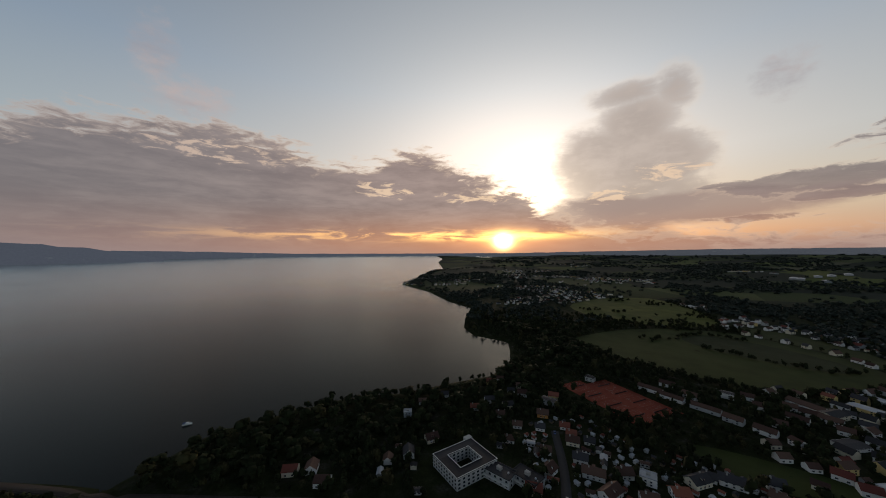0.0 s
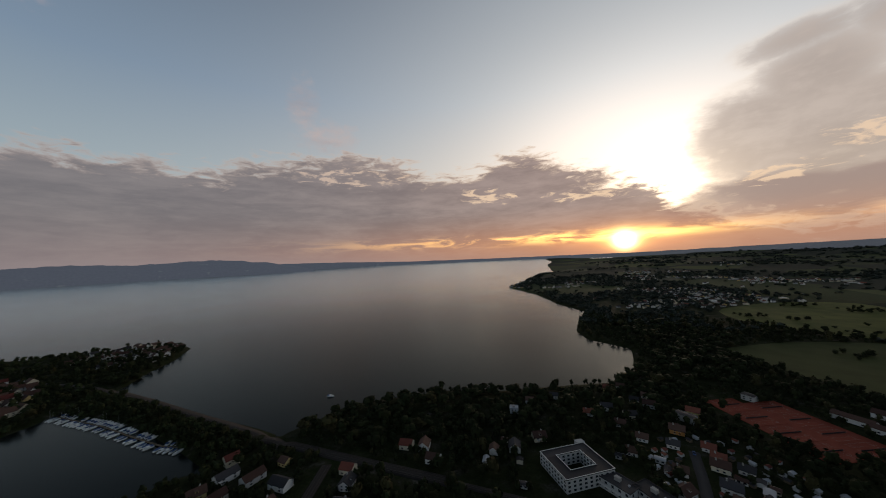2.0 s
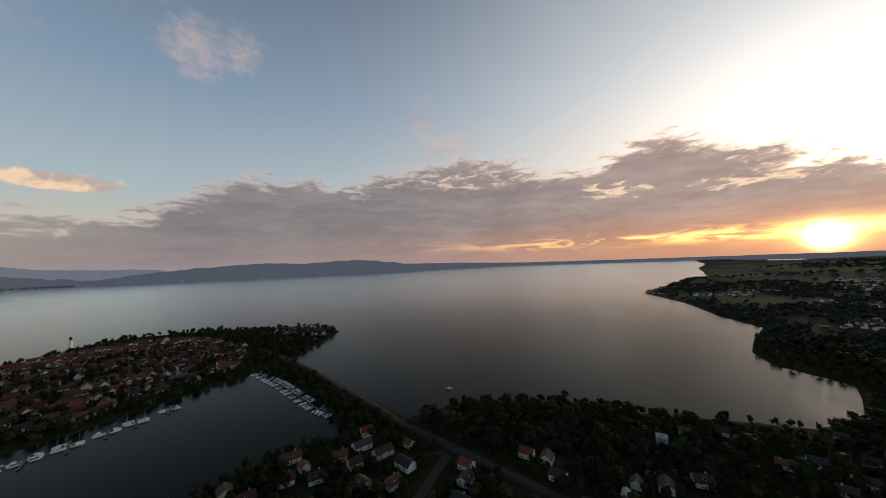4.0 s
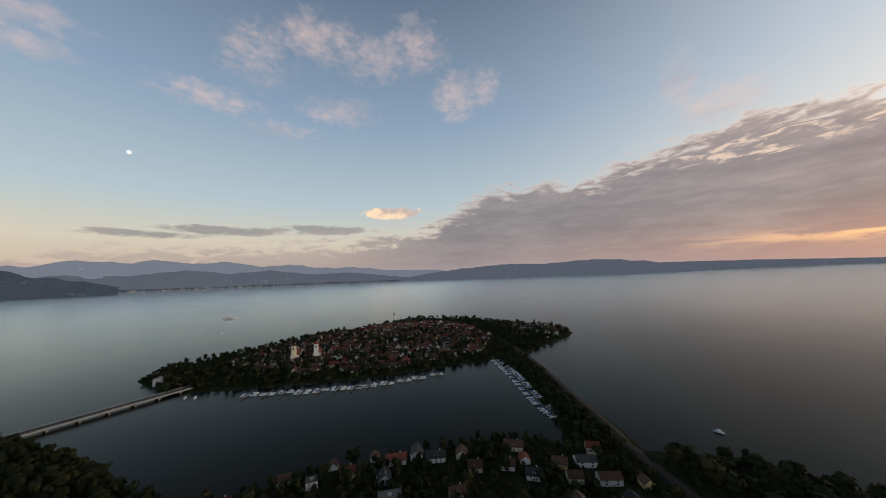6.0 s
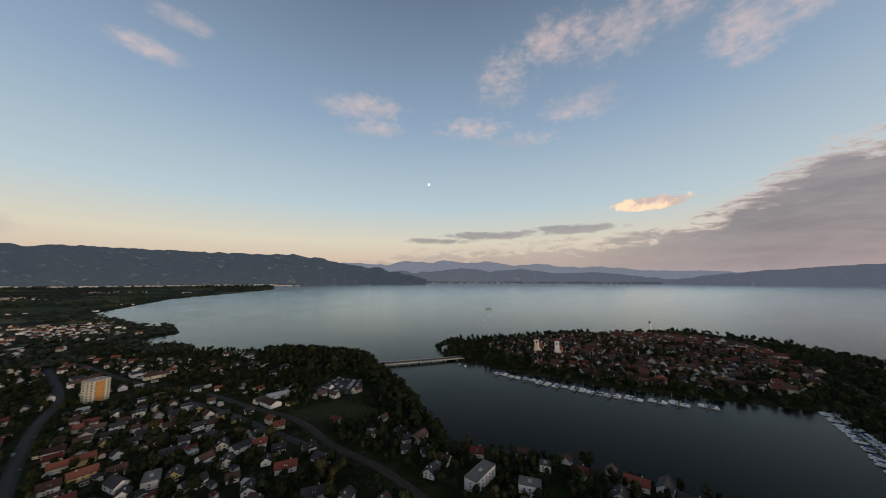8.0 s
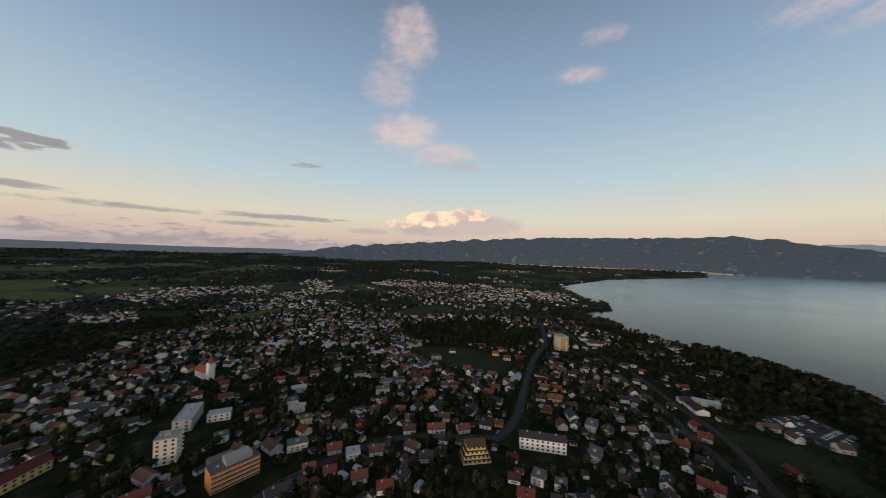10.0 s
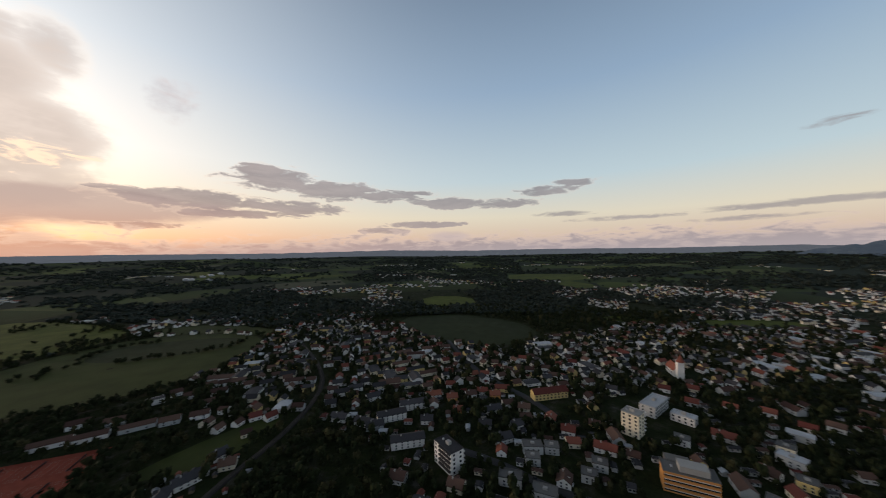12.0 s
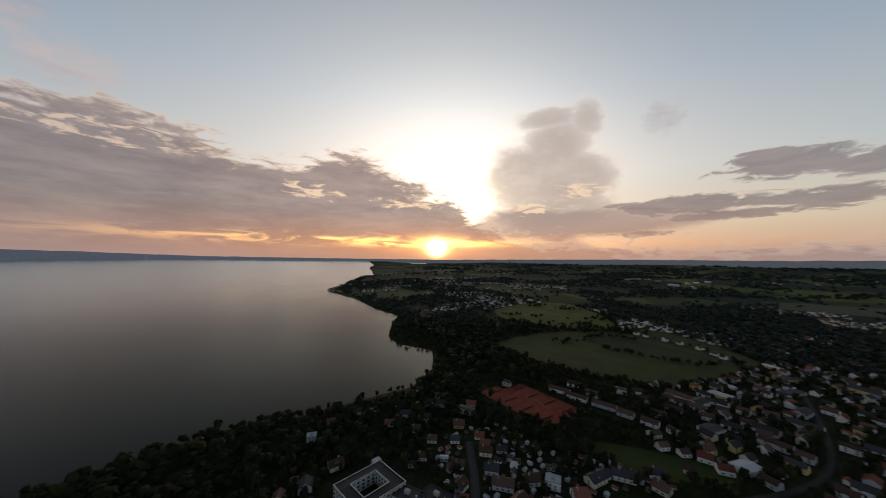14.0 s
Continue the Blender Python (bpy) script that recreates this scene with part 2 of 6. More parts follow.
sky = g.mix(g.m("MULTIPLY", g.m("EXPONENT", g.m("MULTIPLY", g.m("POWER", g.m("DIVIDE", elevation, 1.7), 2.0), -1.0)), 0.6), sky, haze)
sky = g.mix(1.0, sky, (1.085, 0.98, 0.93, 1), "MULTIPLY")
sky = g.mix(g.ramp(elevation, 0.0, -1.5), sky, g.mix(near_sun, (0.16, 0.17, 0.21, 1), (0.22, 0.15, 0.14, 1)))
back = tree.nodes.new("ShaderNodeBackground")
tree.links.new(sky, back.inputs[0])
back.inputs[1].default_value = 1.0
tree.links.new(back.outputs[0], tree.nodes.new("ShaderNodeOutputWorld").inputs[0])

lamp = bpy.data.lights.new("sun", "SUN")
lamp.energy, lamp.angle, lamp.color = 0.8, radians(5.0), (1.0, 0.78, 0.60)
lamp_at = (-math.sin(radians(SUN_AZ)) * 1000, math.cos(radians(SUN_AZ)) * 1000, math.tan(radians(SUN_EL + 2.0)) * 1000)
new("sun", lamp).matrix_world = look(lamp_at, (0, 0, 0))


# ---- materials ----
def surface(name, colour, rough=0.8, metal=0.0, vary=0.25, grain=1.5, bump=0.0, second=None, by_object=0.0, islands=0.0, ior=1.45, spec=0.12):
    """A surface with broad and fine variation; by_object and islands shift its brightness from piece to piece."""
    material = bpy.data.materials.new(name)
    material.use_nodes = True
    t = material.node_tree
    t.nodes.clear()
    q = Graph(t)
    where = t.nodes.new("ShaderNodeTexCoord").outputs["Object"]
    where = t.nodes.new("ShaderNodeNewGeometry").outputs["Position"] if islands or by_object else where
    small = q.noise(where, grain, 6.0, 0.6)
    large = q.noise(where, grain * 0.11, 3.0, 0.5)
    other = second or tuple(c * 0.55 for c in colour)
    tone = q.mix(q.ramp(q.m("ADD", q.m("MULTIPLY", small, 0.5), q.m("MULTIPLY", large, 0.5)), 0.36, 0.64), (*colour, 1), (*other, 1))
    tone = q.mix(vary if not second else 1.0, (*colour, 1), tone)
    for amount, kind in ((by_object, "ShaderNodeObjectInfo"), (islands, "ShaderNodeNewGeometry")):
        if amount:
            chance = t.nodes.new(kind).outputs["Random" if kind == "ShaderNodeObjectInfo" else "Random Per Island"]
            hue = t.nodes.new("ShaderNodeHueSaturation")
            q.put(hue.inputs["Value"], q.m("MULTIPLY_ADD", chance, 2 * amount, 1 - amount))
            q.put(hue.inputs["Hue"], q.m("MULTIPLY_ADD", chance, 0.04 * amount, 0.5 - 0.02 * amount))
            q.put(hue.inputs["Color"], tone)
            tone = hue.outputs[0]
    shader = t.nodes.new("ShaderNodeBsdfPrincipled")
    q.put(shader.inputs["Base Color"], tone)
    q.put(shader.inputs["Roughness"], q.m("MULTIPLY_ADD", small, 0.2, rough - 0.1))
    shader.inputs["Metallic"].default_value, shader.inputs["IOR"].default_value = metal, ior
    shader.inputs["Specular IOR Level"].default_value = spec
    if bump:
        node = t.nodes.new("ShaderNodeBump")
        node.inputs["Strength"].default_value, node.inputs["Distance"].default_value = bump, 0.3
        q.put(node.inputs["Height"], small)
        q.put(shader.inputs["Normal"], node.outputs[0])
    t.links.new(shader.outputs[0], t.nodes.new("ShaderNodeOutputMaterial").inputs[0])
    return material


WALLS = [surface("white_render", (0.76, 0.735, 0.70), 0.85, by_object=0.15), surface("cream_render", (0.72, 0.64, 0.49), 0.85, by_object=0.15), surface("yellow_render", (0.68, 0.51, 0.22), 0.85, by_object=0.1), surface("grey_render", (0.46, 0.46, 0.45), 0.85, by_object=0.15)]
ORANGE_WALL = surface("orange_render", (0.56, 0.27, 0.085), 0.85)
RED_ROOF = surface("red_tile", (0.165, 0.054, 0.040), 0.8, by_object=0.35, islands=0.35, grain=0.8, bump=0.3)
BROWN_ROOF = surface("brown_tile", (0.090, 0.052, 0.041), 0.8, by_object=0.25, islands=0.4, grain=0.8, bump=0.3)
DARK_ROOF = surface("dark_slate", (0.045, 0.043, 0.046), 0.7, by_object=0.25, islands=0.3, grain=0.8, bump=0.3)
FLAT_ROOF = surface("roof_gravel", (0.13, 0.125, 0.12), 0.9, by_object=0.2, grain=0.5)
PALE_ROOF = surface("pale_sheet_roof", (0.40, 0.41, 0.43), 0.5, by_object=0.1, grain=0.3)
GLASS = surface("window_glass", (0.02, 0.025, 0.03), 0.15, vary=0.1, spec=0.5)
FRAME = surface("white_frame", (0.65, 0.65, 0.63), 0.6)
CONCRETE = surface("concrete", (0.34, 0.33, 0.31), 0.9, bump=0.2)
ASPHALT = surface("asphalt", (0.052, 0.051, 0.052), 0.85, grain=0.4)
BALLAST = surface("railway_ballast", (0.045, 0.039, 0.034), 0.95, grain=1.0, bump=0.4)
CLAY = surface("tennis_clay", (0.22, 0.048, 0.028), 0.9, grain=0.25, vary=0.5)
WHITE = surface("white_paint", (0.78, 0.78, 0.76), 0.4)
BLUE = surface("blue_canvas", (0.05, 0.09, 0.20), 0.7, by_object=0.3)
WOOD = surface("weathered_wood", (0.16, 0.12, 0.08), 0.8)
STEEL = surface("galvanised_steel", (0.35, 0.36, 0.37), 0.45, metal=0.8)
BARK = surface("bark", (0.06, 0.045, 0.03), 0.95)
LEAVES = [surface("leaves_dark", (0.024, 0.030, 0.014), 0.8, by_object=0.35, islands=0.35, grain=0.4, spec=0.03), surface("leaves_mid", (0.029, 0.036, 0.016), 0.8, by_object=0.3, islands=0.35, grain=0.4, spec=0.03), surface("leaves_olive", (0.043, 0.041, 0.019), 0.8, by_object=0.25, islands=0.35, grain=0.4, spec=0.03)]
GRASS = surface("meadow_grass", (0.074, 0.090, 0.010), 0.9, grain=0.03, second=(0.046, 0.058, 0.009), bump=0.1)
LOW_GRASS = surface("low_meadow", (0.040, 0.050, 0.010), 0.9, grain=0.03, second=(0.026, 0.034, 0.009))
DULL_GRASS = surface("rough_grass", (0.024, 0.032, 0.010), 0.9, grain=0.05, vary=0.6)
RUSTY = surface("rusty_steel", (0.075, 0.06, 0.052), 0.55, metal=0.3)
STONE = surface("shore_stone", (0.24, 0.22, 0.19), 0.9, grain=0.8, bump=0.4)


def ground_material():
    material = bpy.data.materials.new("land")
    material.use_nodes = True
    t = material.node_tree
    t.nodes.clear()
    q = Graph(t)
    where = t.nodes.new("ShaderNodeNewGeometry").outputs["Position"]
    parcels = t.nodes.new("ShaderNodeTexVoronoi")
    parcels.inputs["Scale"].default_value = 0.0042
    q.put(parcels.inputs["Vector"], where)
    pick = t.nodes.new("ShaderNodeSeparateColor")
    q.put(pick.inputs[0], parcels.outputs["Color"])
    field = q.colours(pick.outputs[0], [(0.0, (0.022, 0.029, 0.022)), (0.45, (0.028, 0.036, 0.026)), (0.52, (0.040, 0.052, 0.026)), (0.84, (0.050, 0.066, 0.027)), (0.92, (0.085, 0.108, 0.030)), (1.0, (0.085, 0.085, 0.060))])
    garden = q.colours(q.noise(where, 0.08, 6.0, 0.65), [(0.3, (0.010, 0.013, 0.005)), (0.5, (0.019, 0.024, 0.009)), (0.62, (0.032, 0.032, 0.02)), (0.75, (0.085, 0.08, 0.07))])
    far = t.nodes.new("ShaderNodeVectorMath")
    far.operation = "LENGTH"
    q.put(far.inputs[0], where)
    tone = q.mix(q.ramp(far.outputs["Value"], 900.0, 1500.0), garden, field)
    tone = q.mix(0.5, tone, q.mix(1.0, tone, q.colours(q.noise(where, 0.6, 5.0), [(0.3, (0.5, 0.5, 0.5)), (0.7, (1.4, 1.4, 1.4))]), "MULTIPLY"))
    shader = t.nodes.new("ShaderNodeBsdfPrincipled")
    q.put(shader.inputs["Base Color"], tone)
    shader.inputs["Roughness"].default_value = 0.95
    shader.inputs["Specular IOR Level"].default_value = 0.03
    t.links.new(shader.outputs[0], t.nodes.new("ShaderNodeOutputMaterial").inputs[0])
    return material


def water_material():
    material = bpy.data.materials.new("lake_water")
    material.use_nodes = True
    t = material.node_tree
    t.nodes.clear()
    q = Graph(t)
    where = t.nodes.new("ShaderNodeNewGeometry").outputs["Position"]
    ripple = q.m("ADD", q.noise(where, 0.35, 4.0, 0.6), q.m("MULTIPLY", q.noise(where, 0.03, 3.0, 0.5), 1.5))
    node = t.nodes.new("ShaderNodeBump")
    node.inputs["Strength"].default_value, node.inputs["Distance"].default_value = 0.12, 0.5
    q.put(node.inputs["Height"], ripple)
    body = t.nodes.new("ShaderNodeBsdfDiffuse")
    q.put(body.inputs["Color"], q.mix(q.noise(where, 0.004, 3.0), (0.0025, 0.0042, 0.0036, 1), (0.004, 0.006, 0.005, 1)))
    gloss = t.nodes.new("ShaderNodeBsdfGlossy")
    gloss.inputs["Color"].default_value = (0.97, 1.0, 0.97, 1)
    q.put(gloss.inputs["Roughness"], q.m("MULTIPLY_ADD", q.noise(where, 0.006, 4.0), 0.14, 0.16))
    fresnel = t.nodes.new("ShaderNodeFresnel")
    fresnel.inputs["IOR"].default_value = 1.33
    for n in (gloss, fresnel):
        q.put(n.inputs["Normal"], node.outputs[0])
    both = t.nodes.new("ShaderNodeMixShader")
    q.put(both.inputs[0], q.m("MULTIPLY", q.m("POWER", fresnel.outputs[0], 1.7), 1.85, clamp=True))
    t.links.new(body.outputs[0], both.inputs[1])
    t.links.new(gloss.outputs[0], both.inputs[2])
    t.links.new(both.outputs[0], t.nodes.new("ShaderNodeOutputMaterial").inputs[0])
    return material


# ---- plan ----
MAINLAND = (
    [(2600, 6000), (1560, 4500), (1380, 4150), (850, 4060), (790, 3740), (560, 3640)]
    + [(255, 3282), (297, 2667), (-102, 2452), (-202, 1528), (-143, 1405), (-51, 1208), (16, 966), (72, 851), (48, 719), (39, 627), (54, 568), (107, 523), (100, 477)]
    + [(92, 436), (58, 382), (8, 362), (-48, 336), (-106, 324), (-139, 304), (-182, 278), (-200, 257), (-208, 230)]
    + [(-220, 202), (-232, 150), (-245, 145)]
    + [(-260, 98), (-252, 60), (-248, 18), (-241, -24), (-227, -64), (-218, -111), (-230, -135), (-249, -165), (-279, -202), (-300, -243), (-333, -318)]
    + [(-365, -383), (-352, -456), (-307, -552), (-250, -584), (-213, -655), (-197, -740), (-161, -807), (-168, -884), (-246, -928), (-273, -1075), (-219, -1155), (-201, -1482), (-169, -1687), (-581, -2392), (-1483, -2981)]
    + [(-1700, -3500), (-2500, -4000), (-3000, -6000), (6000, -6000), (6000, 6000)]
)
ISLAND = (
    [(-445, -280), (-432, -246), (-428, -180), (-428, -133), (-430, -60), (-441, 8), (-462, 85), (-478, 150), (-490, 188)]
    + [(-512, 236), (-552, 282), (-590, 340), (-645, 396), (-720, 412), (-800, 350), (-930, 240), (-1020, 71)]
    + [(-876, -57), (-815, -150), (-735, -212), (-640, -275), (-556, -345), (-500, -345)]
)
CAUSEWAY = [(-202, 200), (-250, 207), (-320, 212), (-410, 222), (-534, 234), (-487, 166), (-405, 179), (-340, 173), (-280, 163), (-223, 150)]
RIM_AZ = [-30, 0, 30, 45, 60, 85, 150, 156, 330]
RIM_Z = [84, 106, 116, 101, 101, 76, 76, 84, 84]


def base(x, y):
    """The lake and land lift gently towards the horizon."""
    a = np.degrees(np.arctan2(-x, y))
    a = np.where(a < -30, a + 360, a)
    q = np.clip((np.hypot(x, y) - 1400) / 3300, 0, 1.1)
    return np.interp(a, RIM_AZ, RIM_Z) * q * q


def inside(polygon, x, y):
    result = np.zeros(np.shape(x), bool)
    for (x0, y0), (x1, y1) in zip(polygon, polygon[1:] + polygon[:1]):
        if y0 != y1:
            result ^= ((y0 > y) != (y1 > y)) & (x < (x1 - x0) * (y - y0) / (y1 - y0) + x0)
    return result


def distance(line, x, y):
    best = np.full(np.shape(x), 1e9)
    for (x0, y0), (x1, y1) in zip(line, line[1:]):
        dx, dy = x1 - x0, y1 - y0
        s = np.clip(((x - x0) * dx + (y - y0) * dy) / (dx * dx + dy * dy + 1e-9), 0, 1)
        best = np.minimum(best, np.hypot(x - x0 - s * dx, y - y0 - s * dy))
    return best


def ashore(x, y):
    """Metres from the water's edge, negative in the lake."""
    x, y = np.asarray(x, float), np.asarray(y, float)
    land, edge = np.zeros(np.shape(x), bool), np.full(np.shape(x), 1e9)
    for polygon in (MAINLAND, ISLAND, CAUSEWAY):
        land |= inside(polygon, x, y)
    for polygon in (MAINLAND, ISLAND, CAUSEWAY):
        edge = np.minimum(edge, distance(polygon + polygon[:1], x, y))
    return np.where(land, edge, -edge)


def relief(x, y):
    """Height of the land."""
    x, y = np.asarray(x, float), np.asarray(y, float)
    r = np.hypot(x, y)
    swell = np.sin(x / 310 + 1) * np.cos(y / 270) + np.sin((x + y) / 173)
    rolling = np.clip((r - 900) / 2000, 0, 1) * (14 + 10 * np.sin(x / 420) * np.sin(y / 510 + 2)) * np.clip((x + 300) / 900, 0, 1)
    knoll = 60 * np.exp(-((x - 2950) ** 2 + (y - 1950) ** 2) / 260 ** 2)
    return base(x, y) + rolling + knoll + 0.25 * swell * np.clip(r / 600, 0, 1)


def height_at(x, y):
    shore = np.asarray(ashore(x, y))
    return float(relief(x, y) + np.clip(shore * 0.35, -4, 3))


# ---- mesh helpers ----
def part(name, bm, material, parent=None, label="", smooth=False):
    mesh = bpy.data.meshes.new(name)
    bm.to_mesh(mesh)
    bm.free()
    for m in material if isinstance(material, (list, tuple)) else (material,):
        mesh.materials.append(m)
    if smooth:
        mesh.polygons.foreach_set("use_smooth", [True] * len(mesh.polygons))
    ob = new(name, mesh)
    ob.parent = parent
    return tagged(ob, label)


def again(ob, m):
    """The same mesh as another part of the same parent."""
    twin = ob.copy()
    scene.collection.objects.link(twin)
    twin.matrix_basis = m
    return twin


def raw(name, verts, faces, materials, index=None, smooth=False):
    """A mesh object from arrays; faces all have the same number of corners."""
    verts, faces = np.asarray(verts, np.float32), np.asarray(faces, np.int32)
    mesh = bpy.data.meshes.new(name)
    mesh.vertices.add(len(verts))
    mesh.vertices.foreach_set("co", verts.ravel())
    mesh.loops.add(faces.size)
    mesh.loops.foreach_set("vertex_index", faces.ravel())
    mesh.polygons.add(len(faces))
    mesh.polygons.foreach_set("loop_start", np.arange(0, faces.size, faces.shape[1], dtype=np.int32))
    mesh.polygons.foreach_set("loop_total", np.full(len(faces), faces.shape[1], np.int32))
    for m in materials:
        mesh.materials.append(m)
    if index is not None:
        mesh.polygons.foreach_set("material_index", np.asarray(index, np.int32))
    if smooth:
        mesh.polygons.foreach_set("use_smooth", np.ones(len(faces), bool))
    mesh.update(calc_edges=True)
    mesh.validate()
    return new(name, mesh)


def box(bm, x0, y0, z0, x1, y1, z1):
    v = [bm.verts.new((x, y, z)) for z in (z0, z1) for x, y in ((x0, y0), (x1, y0), (x1, y1), (x0, y1))]
    for f in ((3, 2, 1, 0), (4, 5, 6, 7), (0, 1, 5, 4), (1, 2, 6, 5), (2, 3, 7, 6), (3, 0, 4, 7)):
        bm.faces.new([v[i] for i in f])


def slab(bm, outline, z0, z1):
    """An upright prism on an outline that runs counter-clockwise."""
    a = [bm.verts.new((x, y, z0)) for x, y in outline]
    b = [bm.verts.new((x, y, z1)) for x, y in outline]
    bm.faces.new(a[::-1]), bm.faces.new(b)
    for i in range(len(a)):
        j = (i + 1) % len(a)
        bm.faces.new((a[i], a[j], b[j], b[i]))


def cube(x0, y0, z0, x1, y1, z1):
    bm = bmesh.new()
    box(bm, x0, y0, z0, x1, y1, z1)
    return bm


def cylinder(r0, r1, z0, z1, n=10, x=0.0, y=0.0):
    bm = bmesh.new()
    bmesh.ops.create_cone(bm, cap_ends=True, segments=n, radius1=r0, radius2=r1, depth=z1 - z0, matrix=Matrix.Translation((x, y, (z0 + z1) / 2)))
    return bm


# ---- ground, lake, far hills ----
def polar(n, radii):
    a = np.linspace(0, 2 * np.pi, n, endpoint=False)
    r = np.concatenate([[0.0], radii])
    x, y = -np.sin(a)[None] * radii[:, None], np.cos(a)[None] * radii[:, None]
    verts = np.stack([x, y], -1).reshape(-1, 2)
    k = np.arange(len(radii) - 1)[:, None] * n
    i, j = np.arange(n)[None], (np.arange(n)[None] + 1) % n
    faces = np.stack([k + i, k + j, k + n + j, k + n + i], -1).reshape(-1, 4)
    return verts, faces[:, ::-1]


plan, faces = polar(900, np.concatenate([np.linspace(4, 200, 20), np.geomspace(207, 4850, 150)]))
shore = ashore(plan[:, 0], plan[:, 1])
z = relief(plan[:, 0], plan[:, 1]) + np.clip(shore * 0.35, -4, 3)
ground = tagged(raw("ground", np.column_stack([plan, z]), faces, [ground_material()], smooth=True), "dark green land with gardens, fields and woods along a lake", "ground", kind="structure")

plan, faces = polar(240, np.geomspace(60, 4900, 80))
water = tagged(raw("water", np.column_stack([plan, base(plan[:, 0], plan[:, 1])]), faces, [water_material()], smooth=True), "calm grey-green lake reflecting the evening sky", "lake", kind="structure")


def ridge(name, label, skyline, radius, depth, material, rough, seed, foot=-20):
    """A chain of hills: azimuth and elevation of its skyline, seen from the middle of the place."""
    a0, a1 = skyline[0][0], skyline[-1][0]
    n, rows = int(abs(a1 - a0) * 6) + 2, 10
    az = np.linspace(a0, a1, n)
    order = np.argsort([p[0] for p in skyline])
    top = np.interp(az, np.array([p[0] for p in skyline])[order], np.array([p[1] for p in skyline])[order])
    verts = []
    for k in range(rows):
        s = k / (rows - 1)
        r = radius - depth * (1 - s)
        for i, a in enumerate(az):
            h = 150 + radius * math.tan(radians(top[i]))
            bump = noise.fractal(Vector((a * 0.35 + seed, s * 2.5, seed)), 1.0, 2.0, 5) * rough
            fine_bump = noise.fractal(Vector((a * 0.5 + seed, s * 3, seed)), 1.1, 2.0, 5) * rough * 0.5
            low_z = float(base(np.float64(-math.sin(radians(a)) * r), np.float64(math.cos(radians(a)) * r))) + foot
            z = low_z + (h - low_z) * (s ** 0.75) + (bump * math.sin(math.pi * min(s, 0.97)) + fine_bump * min(1, s * 2))
            verts.append((-math.sin(radians(a)) * r, math.cos(radians(a)) * r, z))
    idx = np.arange(n * rows).reshape(rows, n)
    faces = np.stack([idx[:-1, :-1], idx[:-1, 1:], idx[1:, 1:], idx[1:, :-1]], -1).reshape(-1, 4)
    if a1 > a0:
        faces = faces[:, ::-1]
    return tagged(raw(name, verts, faces, [material], smooth=True), label, "hills", kind="structure")




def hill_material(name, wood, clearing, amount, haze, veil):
    """Woods and clearings on a far slope; surface emission stands in for the evening haze."""
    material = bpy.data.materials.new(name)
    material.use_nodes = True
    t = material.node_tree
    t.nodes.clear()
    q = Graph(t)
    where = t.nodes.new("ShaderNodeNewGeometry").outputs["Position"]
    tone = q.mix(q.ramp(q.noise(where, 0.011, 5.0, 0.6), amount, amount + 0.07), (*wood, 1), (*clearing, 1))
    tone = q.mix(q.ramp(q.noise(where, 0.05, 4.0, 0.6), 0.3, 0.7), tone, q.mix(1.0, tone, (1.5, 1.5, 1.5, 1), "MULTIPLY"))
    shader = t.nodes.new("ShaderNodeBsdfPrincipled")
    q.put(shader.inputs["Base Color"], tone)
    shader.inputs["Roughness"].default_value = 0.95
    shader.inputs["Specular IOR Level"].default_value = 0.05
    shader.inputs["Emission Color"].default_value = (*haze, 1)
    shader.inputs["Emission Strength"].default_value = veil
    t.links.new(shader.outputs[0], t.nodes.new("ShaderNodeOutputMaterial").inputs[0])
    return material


# the emission colour paints bluish haze over the slopes, more on farther ranges
FOREST_HILL = hill_material("hazed_wooded_hill", (0.030, 0.040, 0.038), (0.10, 0.12, 0.08), 0.60, (0.052, 0.064, 0.092), 0.55)
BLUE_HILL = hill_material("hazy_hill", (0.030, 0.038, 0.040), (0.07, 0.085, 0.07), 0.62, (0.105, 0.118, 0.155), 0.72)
PALE_HILL = hill_material("hazed_mountain", (0.04, 0.05, 0.055), (0.07, 0.08, 0.08), 0.62, (0.175, 0.192, 0.240), 0.80)
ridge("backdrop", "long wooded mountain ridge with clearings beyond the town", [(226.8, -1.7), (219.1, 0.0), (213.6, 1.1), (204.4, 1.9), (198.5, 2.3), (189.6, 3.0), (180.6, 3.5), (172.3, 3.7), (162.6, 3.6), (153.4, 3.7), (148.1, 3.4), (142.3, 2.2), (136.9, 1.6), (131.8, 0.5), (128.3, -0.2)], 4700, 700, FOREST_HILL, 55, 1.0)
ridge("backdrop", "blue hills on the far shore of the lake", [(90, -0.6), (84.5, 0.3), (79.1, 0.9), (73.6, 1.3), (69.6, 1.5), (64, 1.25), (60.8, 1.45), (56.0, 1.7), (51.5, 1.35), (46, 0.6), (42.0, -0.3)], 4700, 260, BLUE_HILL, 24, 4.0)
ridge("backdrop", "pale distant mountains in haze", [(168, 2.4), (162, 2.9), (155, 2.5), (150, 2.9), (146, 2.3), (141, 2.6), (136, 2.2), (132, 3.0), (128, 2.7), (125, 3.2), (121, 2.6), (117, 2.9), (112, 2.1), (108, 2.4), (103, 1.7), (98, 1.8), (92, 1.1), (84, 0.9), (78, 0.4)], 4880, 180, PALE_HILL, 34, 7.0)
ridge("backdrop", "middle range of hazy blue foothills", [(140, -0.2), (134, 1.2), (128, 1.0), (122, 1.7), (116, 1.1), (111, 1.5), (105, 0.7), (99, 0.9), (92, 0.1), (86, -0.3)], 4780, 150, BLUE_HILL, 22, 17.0)
